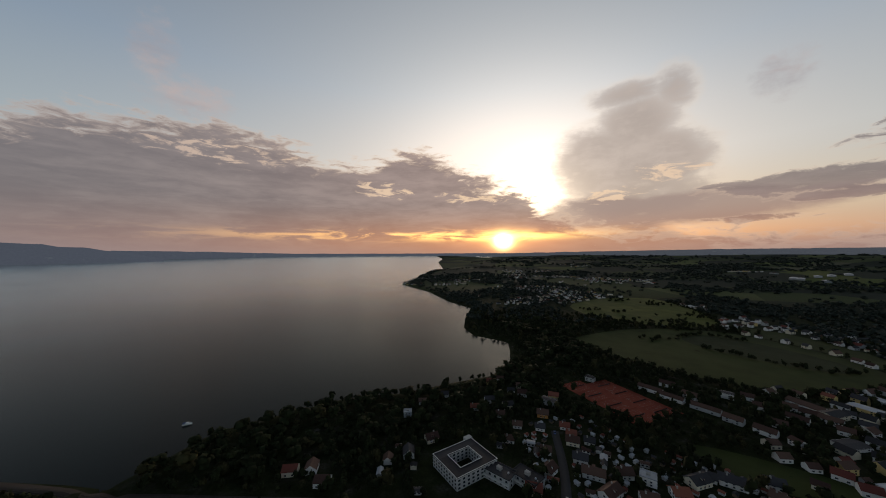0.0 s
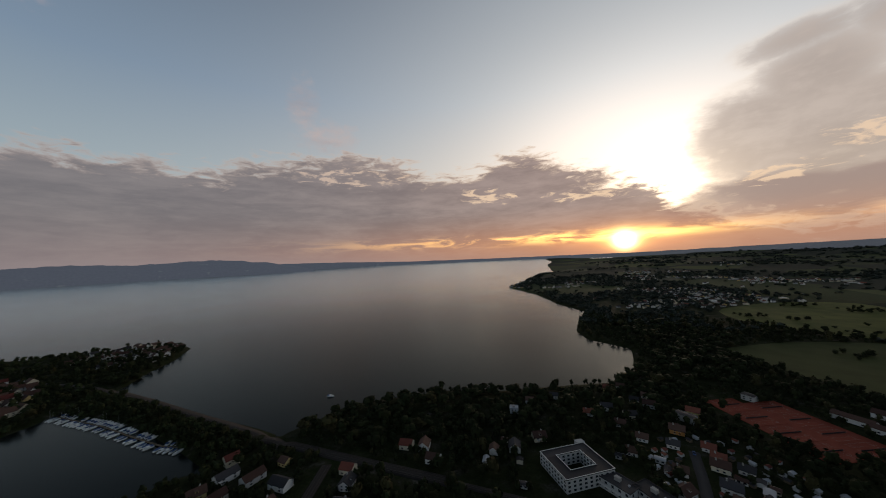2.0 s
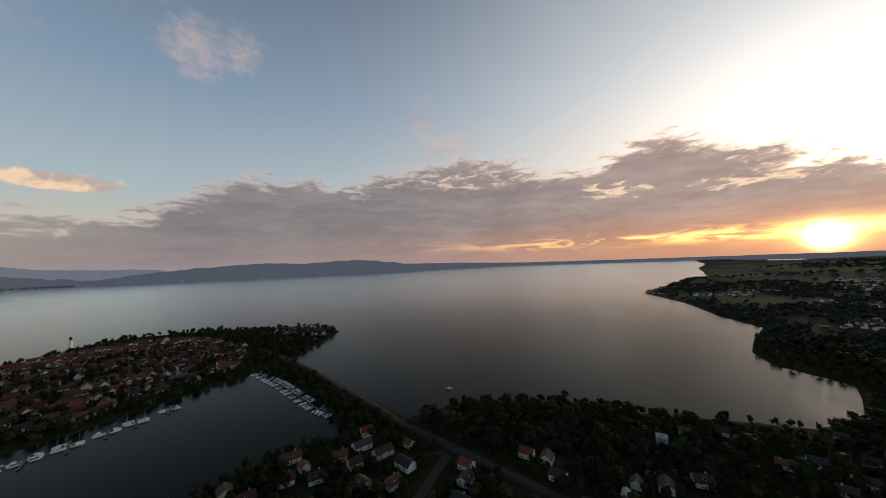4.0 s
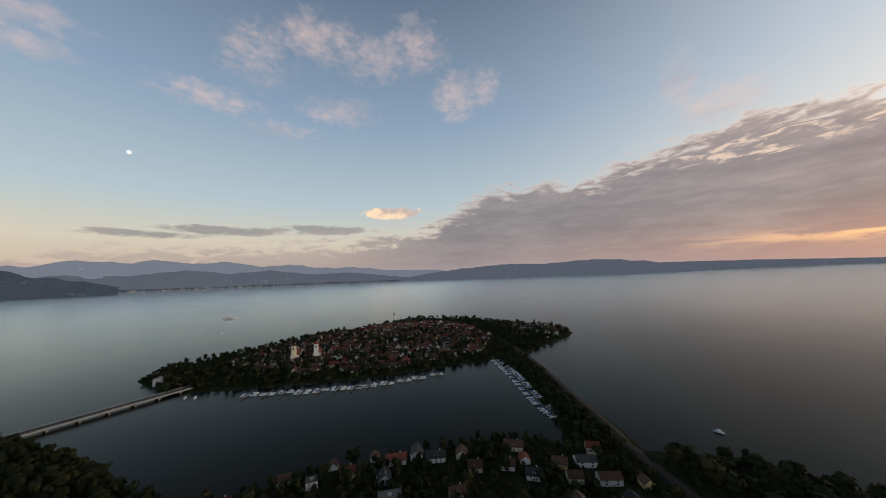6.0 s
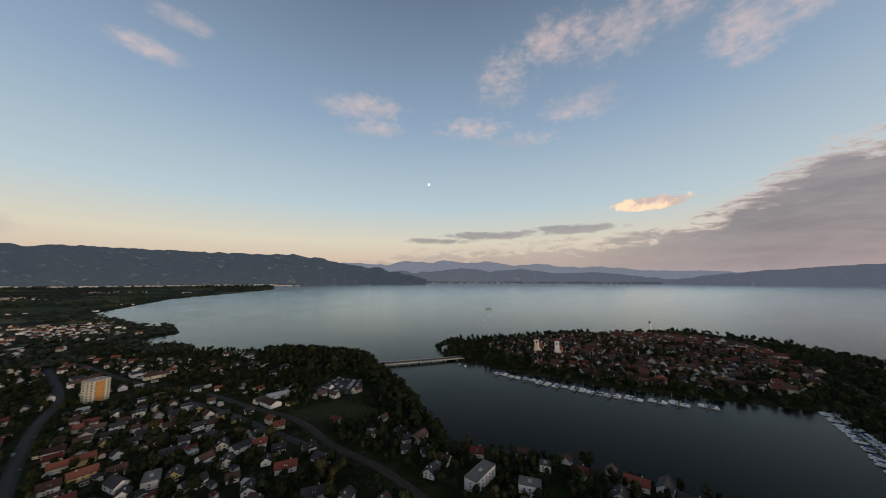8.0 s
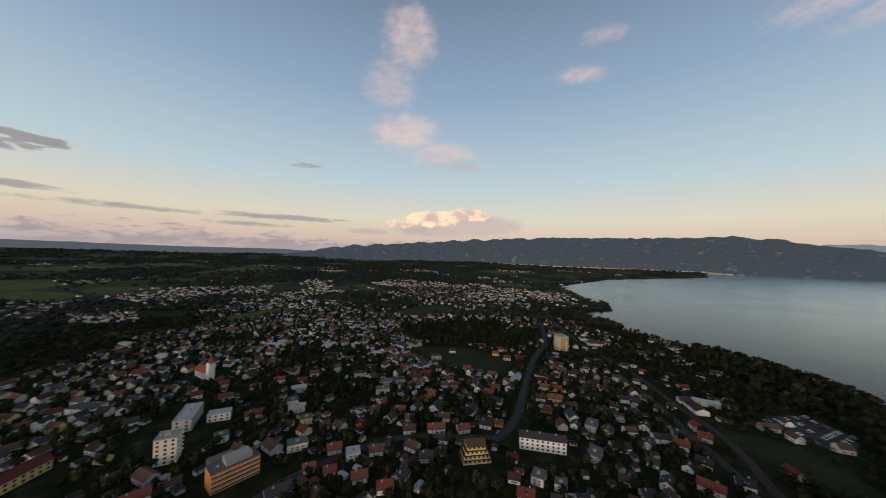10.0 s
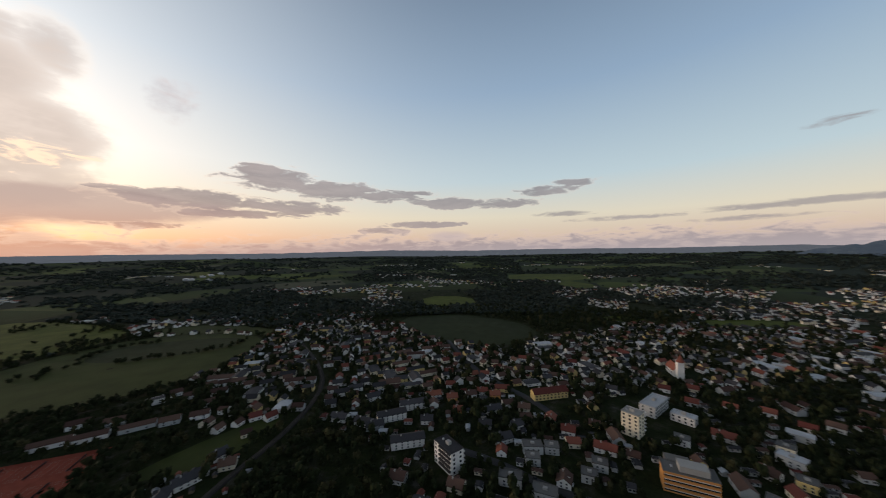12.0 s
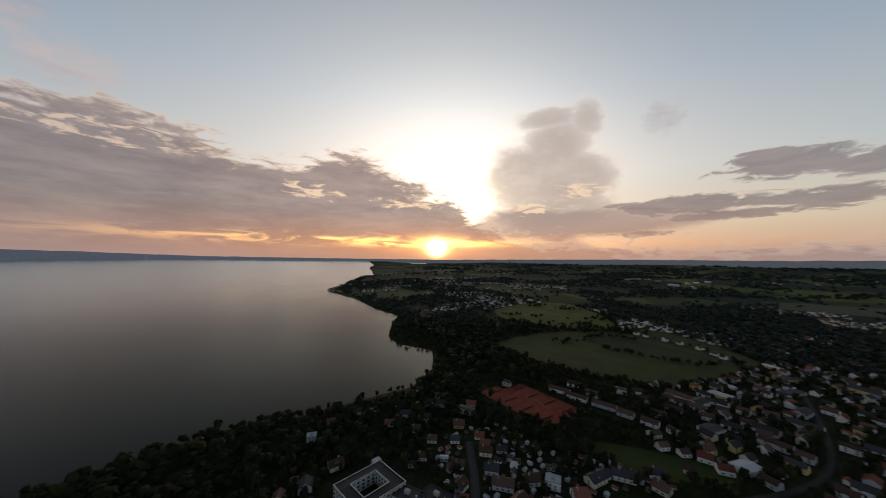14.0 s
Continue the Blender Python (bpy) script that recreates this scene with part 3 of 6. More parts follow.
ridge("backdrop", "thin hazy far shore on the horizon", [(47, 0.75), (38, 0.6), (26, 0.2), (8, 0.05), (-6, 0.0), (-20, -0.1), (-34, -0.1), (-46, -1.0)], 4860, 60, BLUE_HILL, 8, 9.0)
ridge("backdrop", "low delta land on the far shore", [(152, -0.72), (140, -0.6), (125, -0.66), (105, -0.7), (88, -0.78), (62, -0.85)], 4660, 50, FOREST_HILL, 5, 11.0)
ridge("backdrop", "low wooded hills along the northern horizon", [(208, -1.2), (214, -0.2), (222, 0.3), (236, 0.2), (252, 0.35), (266, 0.25), (281, 0.5), (300, 0.2), (318, 0.25), (335, 0.1), (352, -0.1), (366, -1.0)], 4820, 250, hill_material("hazed_far_woods", (0.03, 0.036, 0.034), (0.06, 0.07, 0.05), 0.6, (0.088, 0.096, 0.118), 0.75), 10, 13.0)

# ---- roads, railway, fields ----
def ribbon(name, label, line, width, material, lift=0.12, category="road", step=8.0):
    """A strip along a smoothed line, laid on the ground."""
    pts = [np.array(p, float) for p in line]
    for _ in range(2):
        pts = [pts[0]] + [q for a, b in zip(pts, pts[1:]) for q in (0.75 * a + 0.25 * b, 0.25 * a + 0.75 * b)] + [pts[-1]]
    dense_pts = [pts[0]]
    for a, b in zip(pts, pts[1:]):
        k = max(1, int(np.linalg.norm(b - a) / step))
        dense_pts += [a + (b - a) * (i + 1) / k for i in range(k)]
    p = np.array(dense_pts)
    d = np.gradient(p, axis=0)
    d /= np.linalg.norm(d, axis=1)[:, None] + 1e-9
    side = np.stack([-d[:, 1], d[:, 0]], -1) * width / 2
    left, right = p + side, p - side
    z = np.maximum(relief(p[:, 0], p[:, 1]) + np.clip(ashore(p[:, 0], p[:, 1]) * 0.35, -4, 3), 0.9) + lift
    n = len(p)
    verts = np.concatenate([np.column_stack([left, z]), np.column_stack([right, z]), np.column_stack([left, z - 0.6]), np.column_stack([right, z - 0.6])])
    i = np.arange(n - 1)
    faces = np.concatenate([np.stack([i + n, i + n + 1, i + 1, i], -1), np.stack([i, i + 1, i + 2 * n + 1, i + 2 * n], -1), np.stack([i + n + 1, i + n, i + 3 * n, i + 3 * n + 1], -1)])
    return tagged(raw(name, verts, faces, [material]), label, category, kind="structure")


MAIN_ROAD = [(23, -191), (8, -225), (2, -279), (-3, -334), (-16, -432)] + [(-38, -497), (-30, -863)]
CROSS_ROAD = [(222, 53), (202, 7), (173, -25), (152, -78), (141, -119), (106, -165), (73, -185), (24, -194)]
HILL_ROAD = [(487, 39), (361, 7), (315, -20), (288, -39), (257, -52)]
SOUTH_ROAD = [(90, 258), (81, 214), (71, 185)]
SHORE_ROAD = [(-112, -382), (-126, -314), (-133, -242), (-139, -186)]
RAIL_EAST = [(9, -1307), (-38, -863), (-73, -634), (-94, -494), (-133, -397), (-145, -308), (-160, -243), (-149, -179), (-151, -146), (-152, -119)] + [(-128, 20), (-128, 110), (-150, 178)]
RAIL_WEST = [(480, 270), (367, 190), (304, 165), (233, 164), (177, 177), (135, 178)] + [(60, 178), (-60, 185)]
RAIL_ISLAND = [(-60, 185), (-145, 188)] + [(-182, 190), (-206, 190), (-257, 198), (-334, 205), (-417, 216), (-539, 224), (-670, 210), (-766, 170), (-833, 127)]
ROADS = [(MAIN_ROAD, 13), (CROSS_ROAD, 9), (HILL_ROAD, 8), (SOUTH_ROAD, 7), (SHORE_ROAD, 8), (RAIL_EAST, 16), (RAIL_WEST, 9), (RAIL_ISLAND, 12)]
ribbon("road_1", "grey asphalt main road between houses", MAIN_ROAD, 8.5, ASPHALT)
ribbon("road_2", "grey asphalt street past apartment blocks", CROSS_ROAD, 6.5, ASPHALT, 0.16)
ribbon("road_3", "narrow asphalt street climbing through the town", HILL_ROAD, 7, ASPHALT, 0.18)
ribbon("road_4", "narrow asphalt lane between garden plots", SOUTH_ROAD, 6, ASPHALT)
ribbon("road_5", "asphalt road near the lake shore", SHORE_ROAD, 7, ASPHALT)
ribbon("railway_1", "dark railway line on brown ballast", RAIL_EAST, 7, BALLAST, 0.3, "railway")
ribbon("railway_2", "dark railway line in a wooded cutting", RAIL_WEST, 5, BALLAST, 0.3, "railway")
ribbon("railway_3", "railway line along the causeway to the island", RAIL_ISLAND, 9, BALLAST, 0.34, "railway")


def meadow(name, label, outline, material, lift=0.10, category="field"):
    """A patch of land with a rounded outline, draped over the ground."""
    pts = [np.array(p, float) for p in outline]
    for _ in range(1):
        pts = [q for a, b in zip(pts, pts[1:] + pts[:1]) for q in (0.75 * a + 0.25 * b, 0.25 * a + 0.75 * b)]
    c = sum(pts) / len(pts)
    rings = [c + (np.array(pts) - c) * s for s in (0.02, 0.25, 0.5, 0.75, 1.0)]
    n = len(pts)
    flat = np.concatenate(rings)
    verts = np.column_stack([flat, relief(flat[:, 0], flat[:, 1]) + np.clip(ashore(flat[:, 0], flat[:, 1]) * 0.35, -4, 3) + lift])
    i, j = np.arange(n), (np.arange(n) + 1) % n
    faces = np.concatenate([np.stack([k * n + i, (k + 1) * n + i, (k + 1) * n + j, k * n + j], -1) for k in range(4)])
    return tagged(raw(name, verts, faces, [material]), label, category, kind="structure")


FIELD_W = [(347, 870), (420, 930), (500, 985), (640, 990), (652, 900), (606, 713), (545, 610), (455, 600), (402, 636), (356, 690), (330, 770)]
FIELD_B = [(213, 528), (262, 560), (330, 590), (430, 596), (519, 560), (548, 440), (515, 345), (424, 318), (334, 326), (283, 377), (250, 425)]
FIELD_N = [(398, 535), (455, 552), (492, 500), (515, 420), (505, 370), (462, 372), (425, 415), (392, 480)]
FIELD_P = [(524, 560), (570, 600), (610, 540), (600, 430), (560, 350), (524, 350), (552, 440)]
FIELD_S = [(176, 244), (212, 229), (252, 199), (267, 183), (244, 176), (195, 192)]
FIELD_H = [(985, 120), (975, -30), (815, -45), (785, 100)]
FIELD_H2 = [(1900, -328), (1790, -727), (1404, -613), (1464, -245)]
FIELD_E = [(610, -430), (600, -615), (535, -590), (545, -425)]
FIELD_E2 = [(327, -679), (247, -839), (145, -762), (251, -606)]
FIELD_D = [(184, -398), (90, -431), (9, -393), (22, -321), (114, -337)]
FIELD_L = [(-149, -270), (-208, -260), (-222, -199), (-191, -191)]
FIELD_Q = [(655, 160), (705, 20), (610, -105), (505, -118), (445, -40), (495, 69)]
FIELD_R = [(1453, -487), (1224, -560), (1080, -446), (1232, -395)]
FIELDS = [FIELD_Q, FIELD_R, FIELD_W, FIELD_B, FIELD_N, FIELD_P, FIELD_S, FIELD_H, FIELD_H2, FIELD_E, FIELD_E2, FIELD_D, FIELD_L]
meadow("field_1", "wide bright green meadow between woods and houses", FIELD_W, GRASS)
meadow("field_10", "darker mown meadow below the bright one", FIELD_B, LOW_GRASS, 0.2)
meadow("field_17", "dark orchard meadow on the slope above the town", FIELD_Q, DULL_GRASS)
meadow("field_18", "bright green pasture before the far woods", FIELD_R, GRASS)
meadow("field_11", "olive grass field beside the dark ploughed strip", FIELD_P, LOW_GRASS, 0.14)
meadow("field_12", "long bright pasture among far woods", [(2163, 1778), (1763, 1259), (1617, 1290), (1900, 1830)], GRASS)
meadow("field_13", "far pale green pasture behind the knoll", [(1971, 741), (1617, 976), (1520, 900), (1800, 640)], GRASS)
meadow("field_14", "small green pasture in front of the woods", [(655, -280), (651, -365), (600, -350), (605, -275)], GRASS)
meadow("field_15", "far green clearing between dark woods", [(2500, -900), (2300, -1250), (2000, -1150), (2150, -850)], GRASS)
meadow("field_16", "distant bright pasture on the plain", [(2700, 150), (2600, -250), (2350, -200), (2400, 150)], GRASS)
meadow("field_2", "dark strip of ploughed land across the meadow", FIELD_N, DULL_GRASS, 0.3)
meadow("field_3", "dark grass field beside the clay courts", FIELD_S, LOW_GRASS)
meadow("field_4", "bright green pasture on the slope", FIELD_H, GRASS)
meadow("field_5", "far green pasture behind the town", FIELD_H2, GRASS)
meadow("field_6", "green meadow at the edge of the houses", FIELD_E, GRASS)
meadow("field_7", "green field between business buildings", FIELD_E2, DULL_GRASS)
meadow("field_8", "dark open field between streets", FIELD_D, DULL_GRASS)
meadow("field_9", "dull grass near the bay", FIELD_L, DULL_GRASS)
COURTS = [(126, 352), (187, 354), (216, 284), (163, 264)]

# ---- houses ----
SIZES = {"s": (7.2, 6.4, 3.0, 2.2), "m": (9.2, 7.8, 3.6, 2.6), "l": (13.4, 8.2, 3.8, 2.5), "r": (22.0, 7.4, 3.6, 2.1), "a": (23.5, 9.0, 5.8, 2.0)}
WALL_KEY = {"w": 0, "c": 1, "y": 2, "g": 3}
ROOF_KEY = {"r": RED_ROOF, "b": BROWN_ROOF, "d": DARK_ROOF, "f": FLAT_ROOF, "p": PALE_ROOF}
WALL_WORD = {"w": "white", "c": "cream", "y": "yellow", "g": "grey", "o": "orange"}
ROOF_WORD = {"r": "red tiled gable roof", "b": "brown tiled gable roof", "d": "dark slate gable roof", "f": "flat gravel roof", "p": "pale flat sheet roof"}
KIND_WORD = {"s": "small house", "m": "house", "l": "long house", "r": "terraced row", "a": "apartment house"}
PLACE_WORD = ["among trees", "beside a street", "between hedges", "in a garden"]


def gable_walls(w, d, h, rise):
    bm = bmesh.new()
    x, y = w / 2, d / 2
    a = [bm.verts.new(p) for p in ((-x, -y, -3), (x, -y, -3), (x, y, -3), (-x, y, -3))]
    b = [bm.verts.new(p) for p in ((-x, -y, h), (x, -y, h), (x, y, h), (-x, y, h))]
    p, q = bm.verts.new((-x, 0, h + rise)), bm.verts.new((x, 0, h + rise))
    bm.faces.new((a[0], a[1], b[1], b[0])), bm.faces.new((a[2], a[3], b[3], b[2]))
    bm.faces.new((a[1], a[2], b[2], q, b[1])), bm.faces.new((a[3], a[0], b[0], p, b[3]))
    bm.faces.new((b[0], b[1], q, p)), bm.faces.new((b[2], b[3], p, q))
    return bm


def gable_roof(w, d, h, rise, over=0.7, thick=0.28):
    bm = bmesh.new()
    x, y = w / 2 + over, d / 2 + over
    eave = h - over * rise / (d / 2)
    for side in (-1, 1):
        lower = [bm.verts.new(p) for p in ((-x, side * y, eave + 0.03), (x, side * y, eave + 0.03), (x, 0, h + rise + 0.03), (-x, 0, h + rise + 0.03))]
        upper = [bm.verts.new(v.co + Vector((0, 0, thick))) for v in lower]
        if side > 0:
            lower, upper = lower[::-1], upper[::-1]
        bm.faces.new(lower[::-1]), bm.faces.new(upper)
        for i in range(4):
            j = (i + 1) % 4
            bm.faces.new((lower[i], lower[j], upper[j], upper[i]))
    return bm


def flat_roof(w, d, h):
    """Gravel deck inside a low parapet."""
    bm = bmesh.new()
    x, y = w / 2 + 0.15, d / 2 + 0.15
    box(bm, -x, -y, h, x, y, h + 0.2)
    for x0, y0, x1, y1 in ((-x, -y, x, -y + 0.35), (-x, y - 0.35, x, y), (-x, -y, -x + 0.35, y), (x - 0.35, -y, x, y)):
        box(bm, x0, y0, h + 0.204, x1, y1, h + 0.65)
    return bm


def window_row(root, w, d, levels, step, sill=0.85, height=1.2, width=1.1, sides=True, deep=0.05):
    """Windows of their own on all four walls."""
    first = None
    for face in range(4 if sides else 2):
        span, off = (w, d / 2) if face < 2 else (d, w / 2)
        count = max(1, int((span - 1.6) / step))
        turn = (0, 180, 90, 270)[face]
        for k in range(count):
            for level in levels:
                at = (k - (count - 1) / 2) * step
                m = pose(0, 0, 0, 0, 0, turn) @ pose(at, -off, level + sill)
                if first is None:
                    bm = bmesh.new()
                    box(bm, -width / 2, -deep, 0, width / 2, 0.02, height)
                    box(bm, -width / 2 - 0.15, -deep - 0.12, -0.14, width / 2 + 0.15, 0.0, -0.004)
                    for face_ in bm.faces:
                        face_.material_index = 0 if face_.index < 6 else 1
                    bm.faces.ensure_lookup_table()
                    for i, face_ in enumerate(bm.faces):
                        face_.material_index = 0 if i < 6 else 1
                    first = part("window", bm, (GLASS, FRAME), root)
                    first.matrix_basis = m
                else:
                    again(first, m)


def make_house(code, plain=False):
    wall, roof, size = code
    w, d, h, rise = SIZES[size]
    root = new("apartment_house" if size == "a" else "terraced_house" if size == "r" else "house")
    wall_material = ORANGE_WALL if wall == "o" else WALLS[WALL_KEY[wall]]
    if roof in "fp":
        h += 1.3
        part("wall", cube(-w / 2, -d / 2, -3, w / 2, d / 2, h), wall_material, root)
        part("roof", flat_roof(w, d, h), ROOF_KEY[roof], root)
        part("roof_hatch", cube(-1.2, -0.9, h + 0.2, 1.2, 0.9, h + 1.3), CONCRETE, root)
    else:
        part("wall", gable_walls(w, d, h, rise), wall_material, root)
        part("roof", gable_roof(w, d, h, rise), ROOF_KEY[roof], root)
        part("chimney", cube(w * 0.18, 0.5, h + rise * 0.5, w * 0.18 + 0.8, 1.2, h + rise + 0.9), CONCRETE, root)
    if not plain:
        levels = np.arange(0, h - 1.5, 1.9)
        window_row(root, w, d, levels, {"s": 2.6, "m": 3.0, "l": 3.4, "r": 4.0, "a": 4.2}[size], sill=0.7, height=0.95, sides=size != "r")
        part("door", cube(-0.5, -d / 2 - 0.06, 0, 0.5, -d / 2 + 0.02, 1.75), WOOD, root)
        if size == "m" and roof in "rbd":
            bm = cube(-w * 0.36, -d / 2 - 1.2, 1.9, -w * 0.06, -d / 2, 2.02)
            box(bm, -w * 0.36, -d / 2 - 1.2, 2.024, -w * 0.06, -d / 2 - 1.12, 2.75)
            balcony = part("balcony", bm, FRAME, root)
            part("balcony_door", cube(-w * 0.28, -d / 2 - 0.05, 2.04, -w * 0.14, -d / 2 + 0.02, 3.4), GLASS, balcony)
        if size in "ml" and roof in "rbd":
            slope = rise / (d / 2)
            front, top = d * 0.40, h + rise * 0.74
            bm = bmesh.new()
            box(bm, -0.8, -front, h + (d / 2 - front) * slope, 0.8, -(h + rise - top) / slope, top)
            dormer = part("dormer", bm, wall_material, root)
            bm = cube(-1.05, -front - 0.35, top + 0.004, 1.05, -(h + rise - top) / slope + 0.2, top + 0.16)
            part("dormer_roof", bm, ROOF_KEY[roof], dormer)
            part("dormer_window", cube(-0.6, -front - 0.05, top - 1.0, 0.6, -front + 0.02, top - 0.2), GLASS, dormer)
        if size == "a" and roof != "f":
            for k in range(5):
                bm = cube(-1.6, -d / 2 - 1.3, 0, 1.6, -d / 2, 0.15)
                box(bm, -1.6, -d / 2 - 1.3, 0.154, 1.6, -d / 2 - 1.22, 1.1)
                first = part("balcony", bm, FRAME, root)
                first.location = ((k - 2) * 4.5, 0, 1.9)
                again(first, pose((k - 2) * 4.5, 0, 3.8))
    return root


STOCK = {}
TAKEN = []  # x, y, radius of what stands on the land


def settle(code, x, y, turn, group="houses of the town", plain=False, place=0, scale=1.0):
    key = (code, plain)
    m = pose(x, y, height_at(x, y), 0, 0, turn)
    if key not in STOCK:
        STOCK[key] = ob = make_house(code, plain)
        tagged(ob, f"{WALL_WORD[code[0]]} {KIND_WORD[code[2]]} with {ROOF_WORD[code[1]]} {PLACE_WORD[place % 4]}", "house", group)
        ob.matrix_basis = m
    else:
        ob = copy_thing(STOCK[key], m)
        tagged(ob, f"{WALL_WORD[code[0]]} {KIND_WORD[code[2]]} with {ROOF_WORD[code[1]]} {PLACE_WORD[place % 4]}", "house", group)
    if scale != 1.0:
        ob.scale = (scale, scale, scale)
    w, d = SIZES[code[2]][:2]
    TAKEN.append((x, y, math.hypot(w, d) / 2 * 0.82))
    return ob


def free(x, y, margin, taken=None):
    for a, b, r in TAKEN if taken is None else taken:
        if abs(a - x) < r + margin and abs(b - y) < r + margin and math.hypot(a - x, b - y) < r + margin:
            return False
    return True


# landmarks keep their ground clear
LANDMARKS = {
    "courtyard": (15, 212, 34), "orange": (171, -98, 24), "hospital": (256, -130, 34), "slab": (196, 37, 12), "church": (345, -215, 20),
    "yellow": (32, -160, 18), "tower": (-55, -465, 16), "longred": (287, -56, 24), "school": (-12, -190, 24),
}
TAKEN += list(LANDMARKS.values())

OUTER = []


def outer(code, x, y, turn):
    """Notes a house of the outer streets, which stay past counting."""
    w, d, h, rise = SIZES[code[2]]
    flat = code[1] in "fp"
    OUTER.append((x, y, height_at(x, y), radians(turn), w / 2, d / 2, h + (1.3 if flat else 0), 0.12 if flat else rise, WALL_KEY.get(code[0], 2), 8 if code[1] == "p" else 6 if flat else 4 + "rbd".index(code[1])))
    TAKEN.append((x, y, math.hypot(w, d) / 2 * 0.82))


# x, y, turn, walls + roof + size
QUARTERS = []
QUARTERS.append([
    (308, 132, 116, "wdl"), (298, 143, 115, "wdl"), (289, 109, 121, "wdl"), (272, 69, 108, "wda"), (253, 85, 112, "wda"), (240, 96, 105, "gdl"),
    (218, 67, 104, "wda"), (323, 125, 113, "wdl"), (312, 109, 110, "cdl"), (346, 114, 110, "yds"), (330, 89, 104, "ydl"), (388, 117, 124, "ydr"),
    (376, 97, 122, "cbr"), (358, 77, 119, "ydr"), (347, 60, 116, "cbr"), (406, 81, 98, "gba"), (470, 123, 103, "wbl"), (481, 100, 101, "obl"),
    (523, 145, 105, "cbl"), (434, 68, 97, "wbl"), (442, 42, 94, "wbl"), (405, 26, 86, "yrm"), (437, 156, 103, "wbm"), (409, 134, 101, "wdm"),
    (448, 134, 105, "wdl"), (484, 210, 108, "gfm"), (519, 214, 117, "wdl"), (496, 187, 110, "wdl"), (516, 175, 103, "wbm"), (350, 37, 88, "crm"),
    (315, 35, 87, "wrm"), (292, 52, 110, "wrl"),
])
QUARTERS.append([
    (287, 34, 97, "orm"), (299, 4, 81, "wrm"), (292, -7, 89, "orm"), (305, -16, 83, "orl"), (324, 13, 83, "wbm"), (293, 16, 103, "wbm"),
    (264, -1, 111, "wdl"), (222, -2, 112, "gdl"), (240, -16, 110, "wdm"), (248, 55, 91, "wdm"), (241, 8, 80, "gdm"), (265, 29, 86, "ors"),
    (276, 145, 108, "gdm"), (342, -3, 81, "wrm"), (377, -19, 79, "cbm"), (353, -32, 77, "wbm"), (392, -57, 75, "wrm"), (548, 245, 109, "gfl"),
    (473, 222, 109, "wdm"), (538, 169, 107, "wdl"), (321, 153, 112, "wdl"),
])
QUARTERS.append([
    (267, -29, 74, "cbm"), (249, -46, 154, "crm"), (232, -54, 66, "wrm"), (210, -71, 61, "wrl"), (199, -18, 81, "gfm"), (210, -34, 79, "gfm"),
    (193, -59, 66, "gfm"), (183, -48, 67, "gfm"), (241, -78, 62, "ybs"), (259, -96, 61, "wrs"), (279, -131, 57, "wrm"), (302, -123, 60, "wdm"),
    (369, -93, 69, "wrm"), (336, -77, 69, "wbm"), (358, -76, 71, "wbm"), (337, -111, 145, "wdm"), (331, -135, 141, "wdm"), (319, -158, 137, "wdm"),
    (218, -129, 51, "wfm"), (223, -163, 52, "wrl"), (185, -157, 23, "wbm"), (196, -182, 31, "gpl"), (159, -138, 41, "cfl"), (203, -86, 57, "cbs"),
    (139, -98, 54, "wdl"), (151, -76, 51, "wbm"), (153, -57, 56, "gfm"), (142, -49, 61, "gfl"), (181, 0, 75, "wfl"), (169, -17, 69, "gfl"),
])
QUARTERS.append([
    (126, -71, 128, "wbl"), (136, -121, 40, "wrs"), (122, -123, 37, "ors"), (101, -123, 32, "wrm"), (131, -178, 111, "ors"), (157, -167, 37, "ybs"),
    (129, -202, 28, "wbm"), (141, -240, 27, "gfl"), (103, -150, 29, "wbm"), (116, -141, 33, "wpm"), (82, -120, 28, "wrm"), (132, -143, 36, "grm"),
    (184, -271, 30, "gfl"), (233, -234, 40, "wrm"), (353, -56, 73, "wbm"), (398, -69, 73, "wbm"), (376, -114, 66, "wrm"), (302, -174, 54, "wrm"),
    (301, -201, 51, "crm"), (256, -228, 43, "wrm"), (234, -256, 38, "wbm"), (221, -281, 34, "wbm"), (274, -179, 51, "grm"), (269, -159, 53, "wrm"),
])
QUARTERS.append([
    (111, -272, 100, "crm"), (114, -298, 24, "crl"), (92, -238, 19, "ors"), (85, -275, 16, "wbs"), (73, -266, 14, "cbm"), (56, -258, 11, "wds"),
    (70, -330, 11, "grm"), (37, -300, 7, "wrm"), (31, -284, 6, "wrm"), (36, -270, 7, "wrm"), (53, -321, 9, "gfm"), (41, -403, 6, "orm"),
    (24, -388, 4, "crm"), (7, -391, 2, "crm"), (37, -426, 5, "wrm"), (4, -447, 1, "wrm"), (70, -190, 23, "wrl"), (49, -196, 33, "wrm"),
    (90, -182, 23, "cbm"), (109, -208, 24, "grm"), (22, -214, 6, "ors"), (67, -154, 20, "gdm"), (14, -183, 5, "wrm"), (-20, -251, 177, "ors"),
    (-43, -265, 173, "wbm"), (-31, -303, 1, "yrl"), (-19, -321, 178, "crm"), (-37, -399, 176, "wbm"), (-44, -430, 175, "gps"), (-84, -414, 170, "wfm"),
])
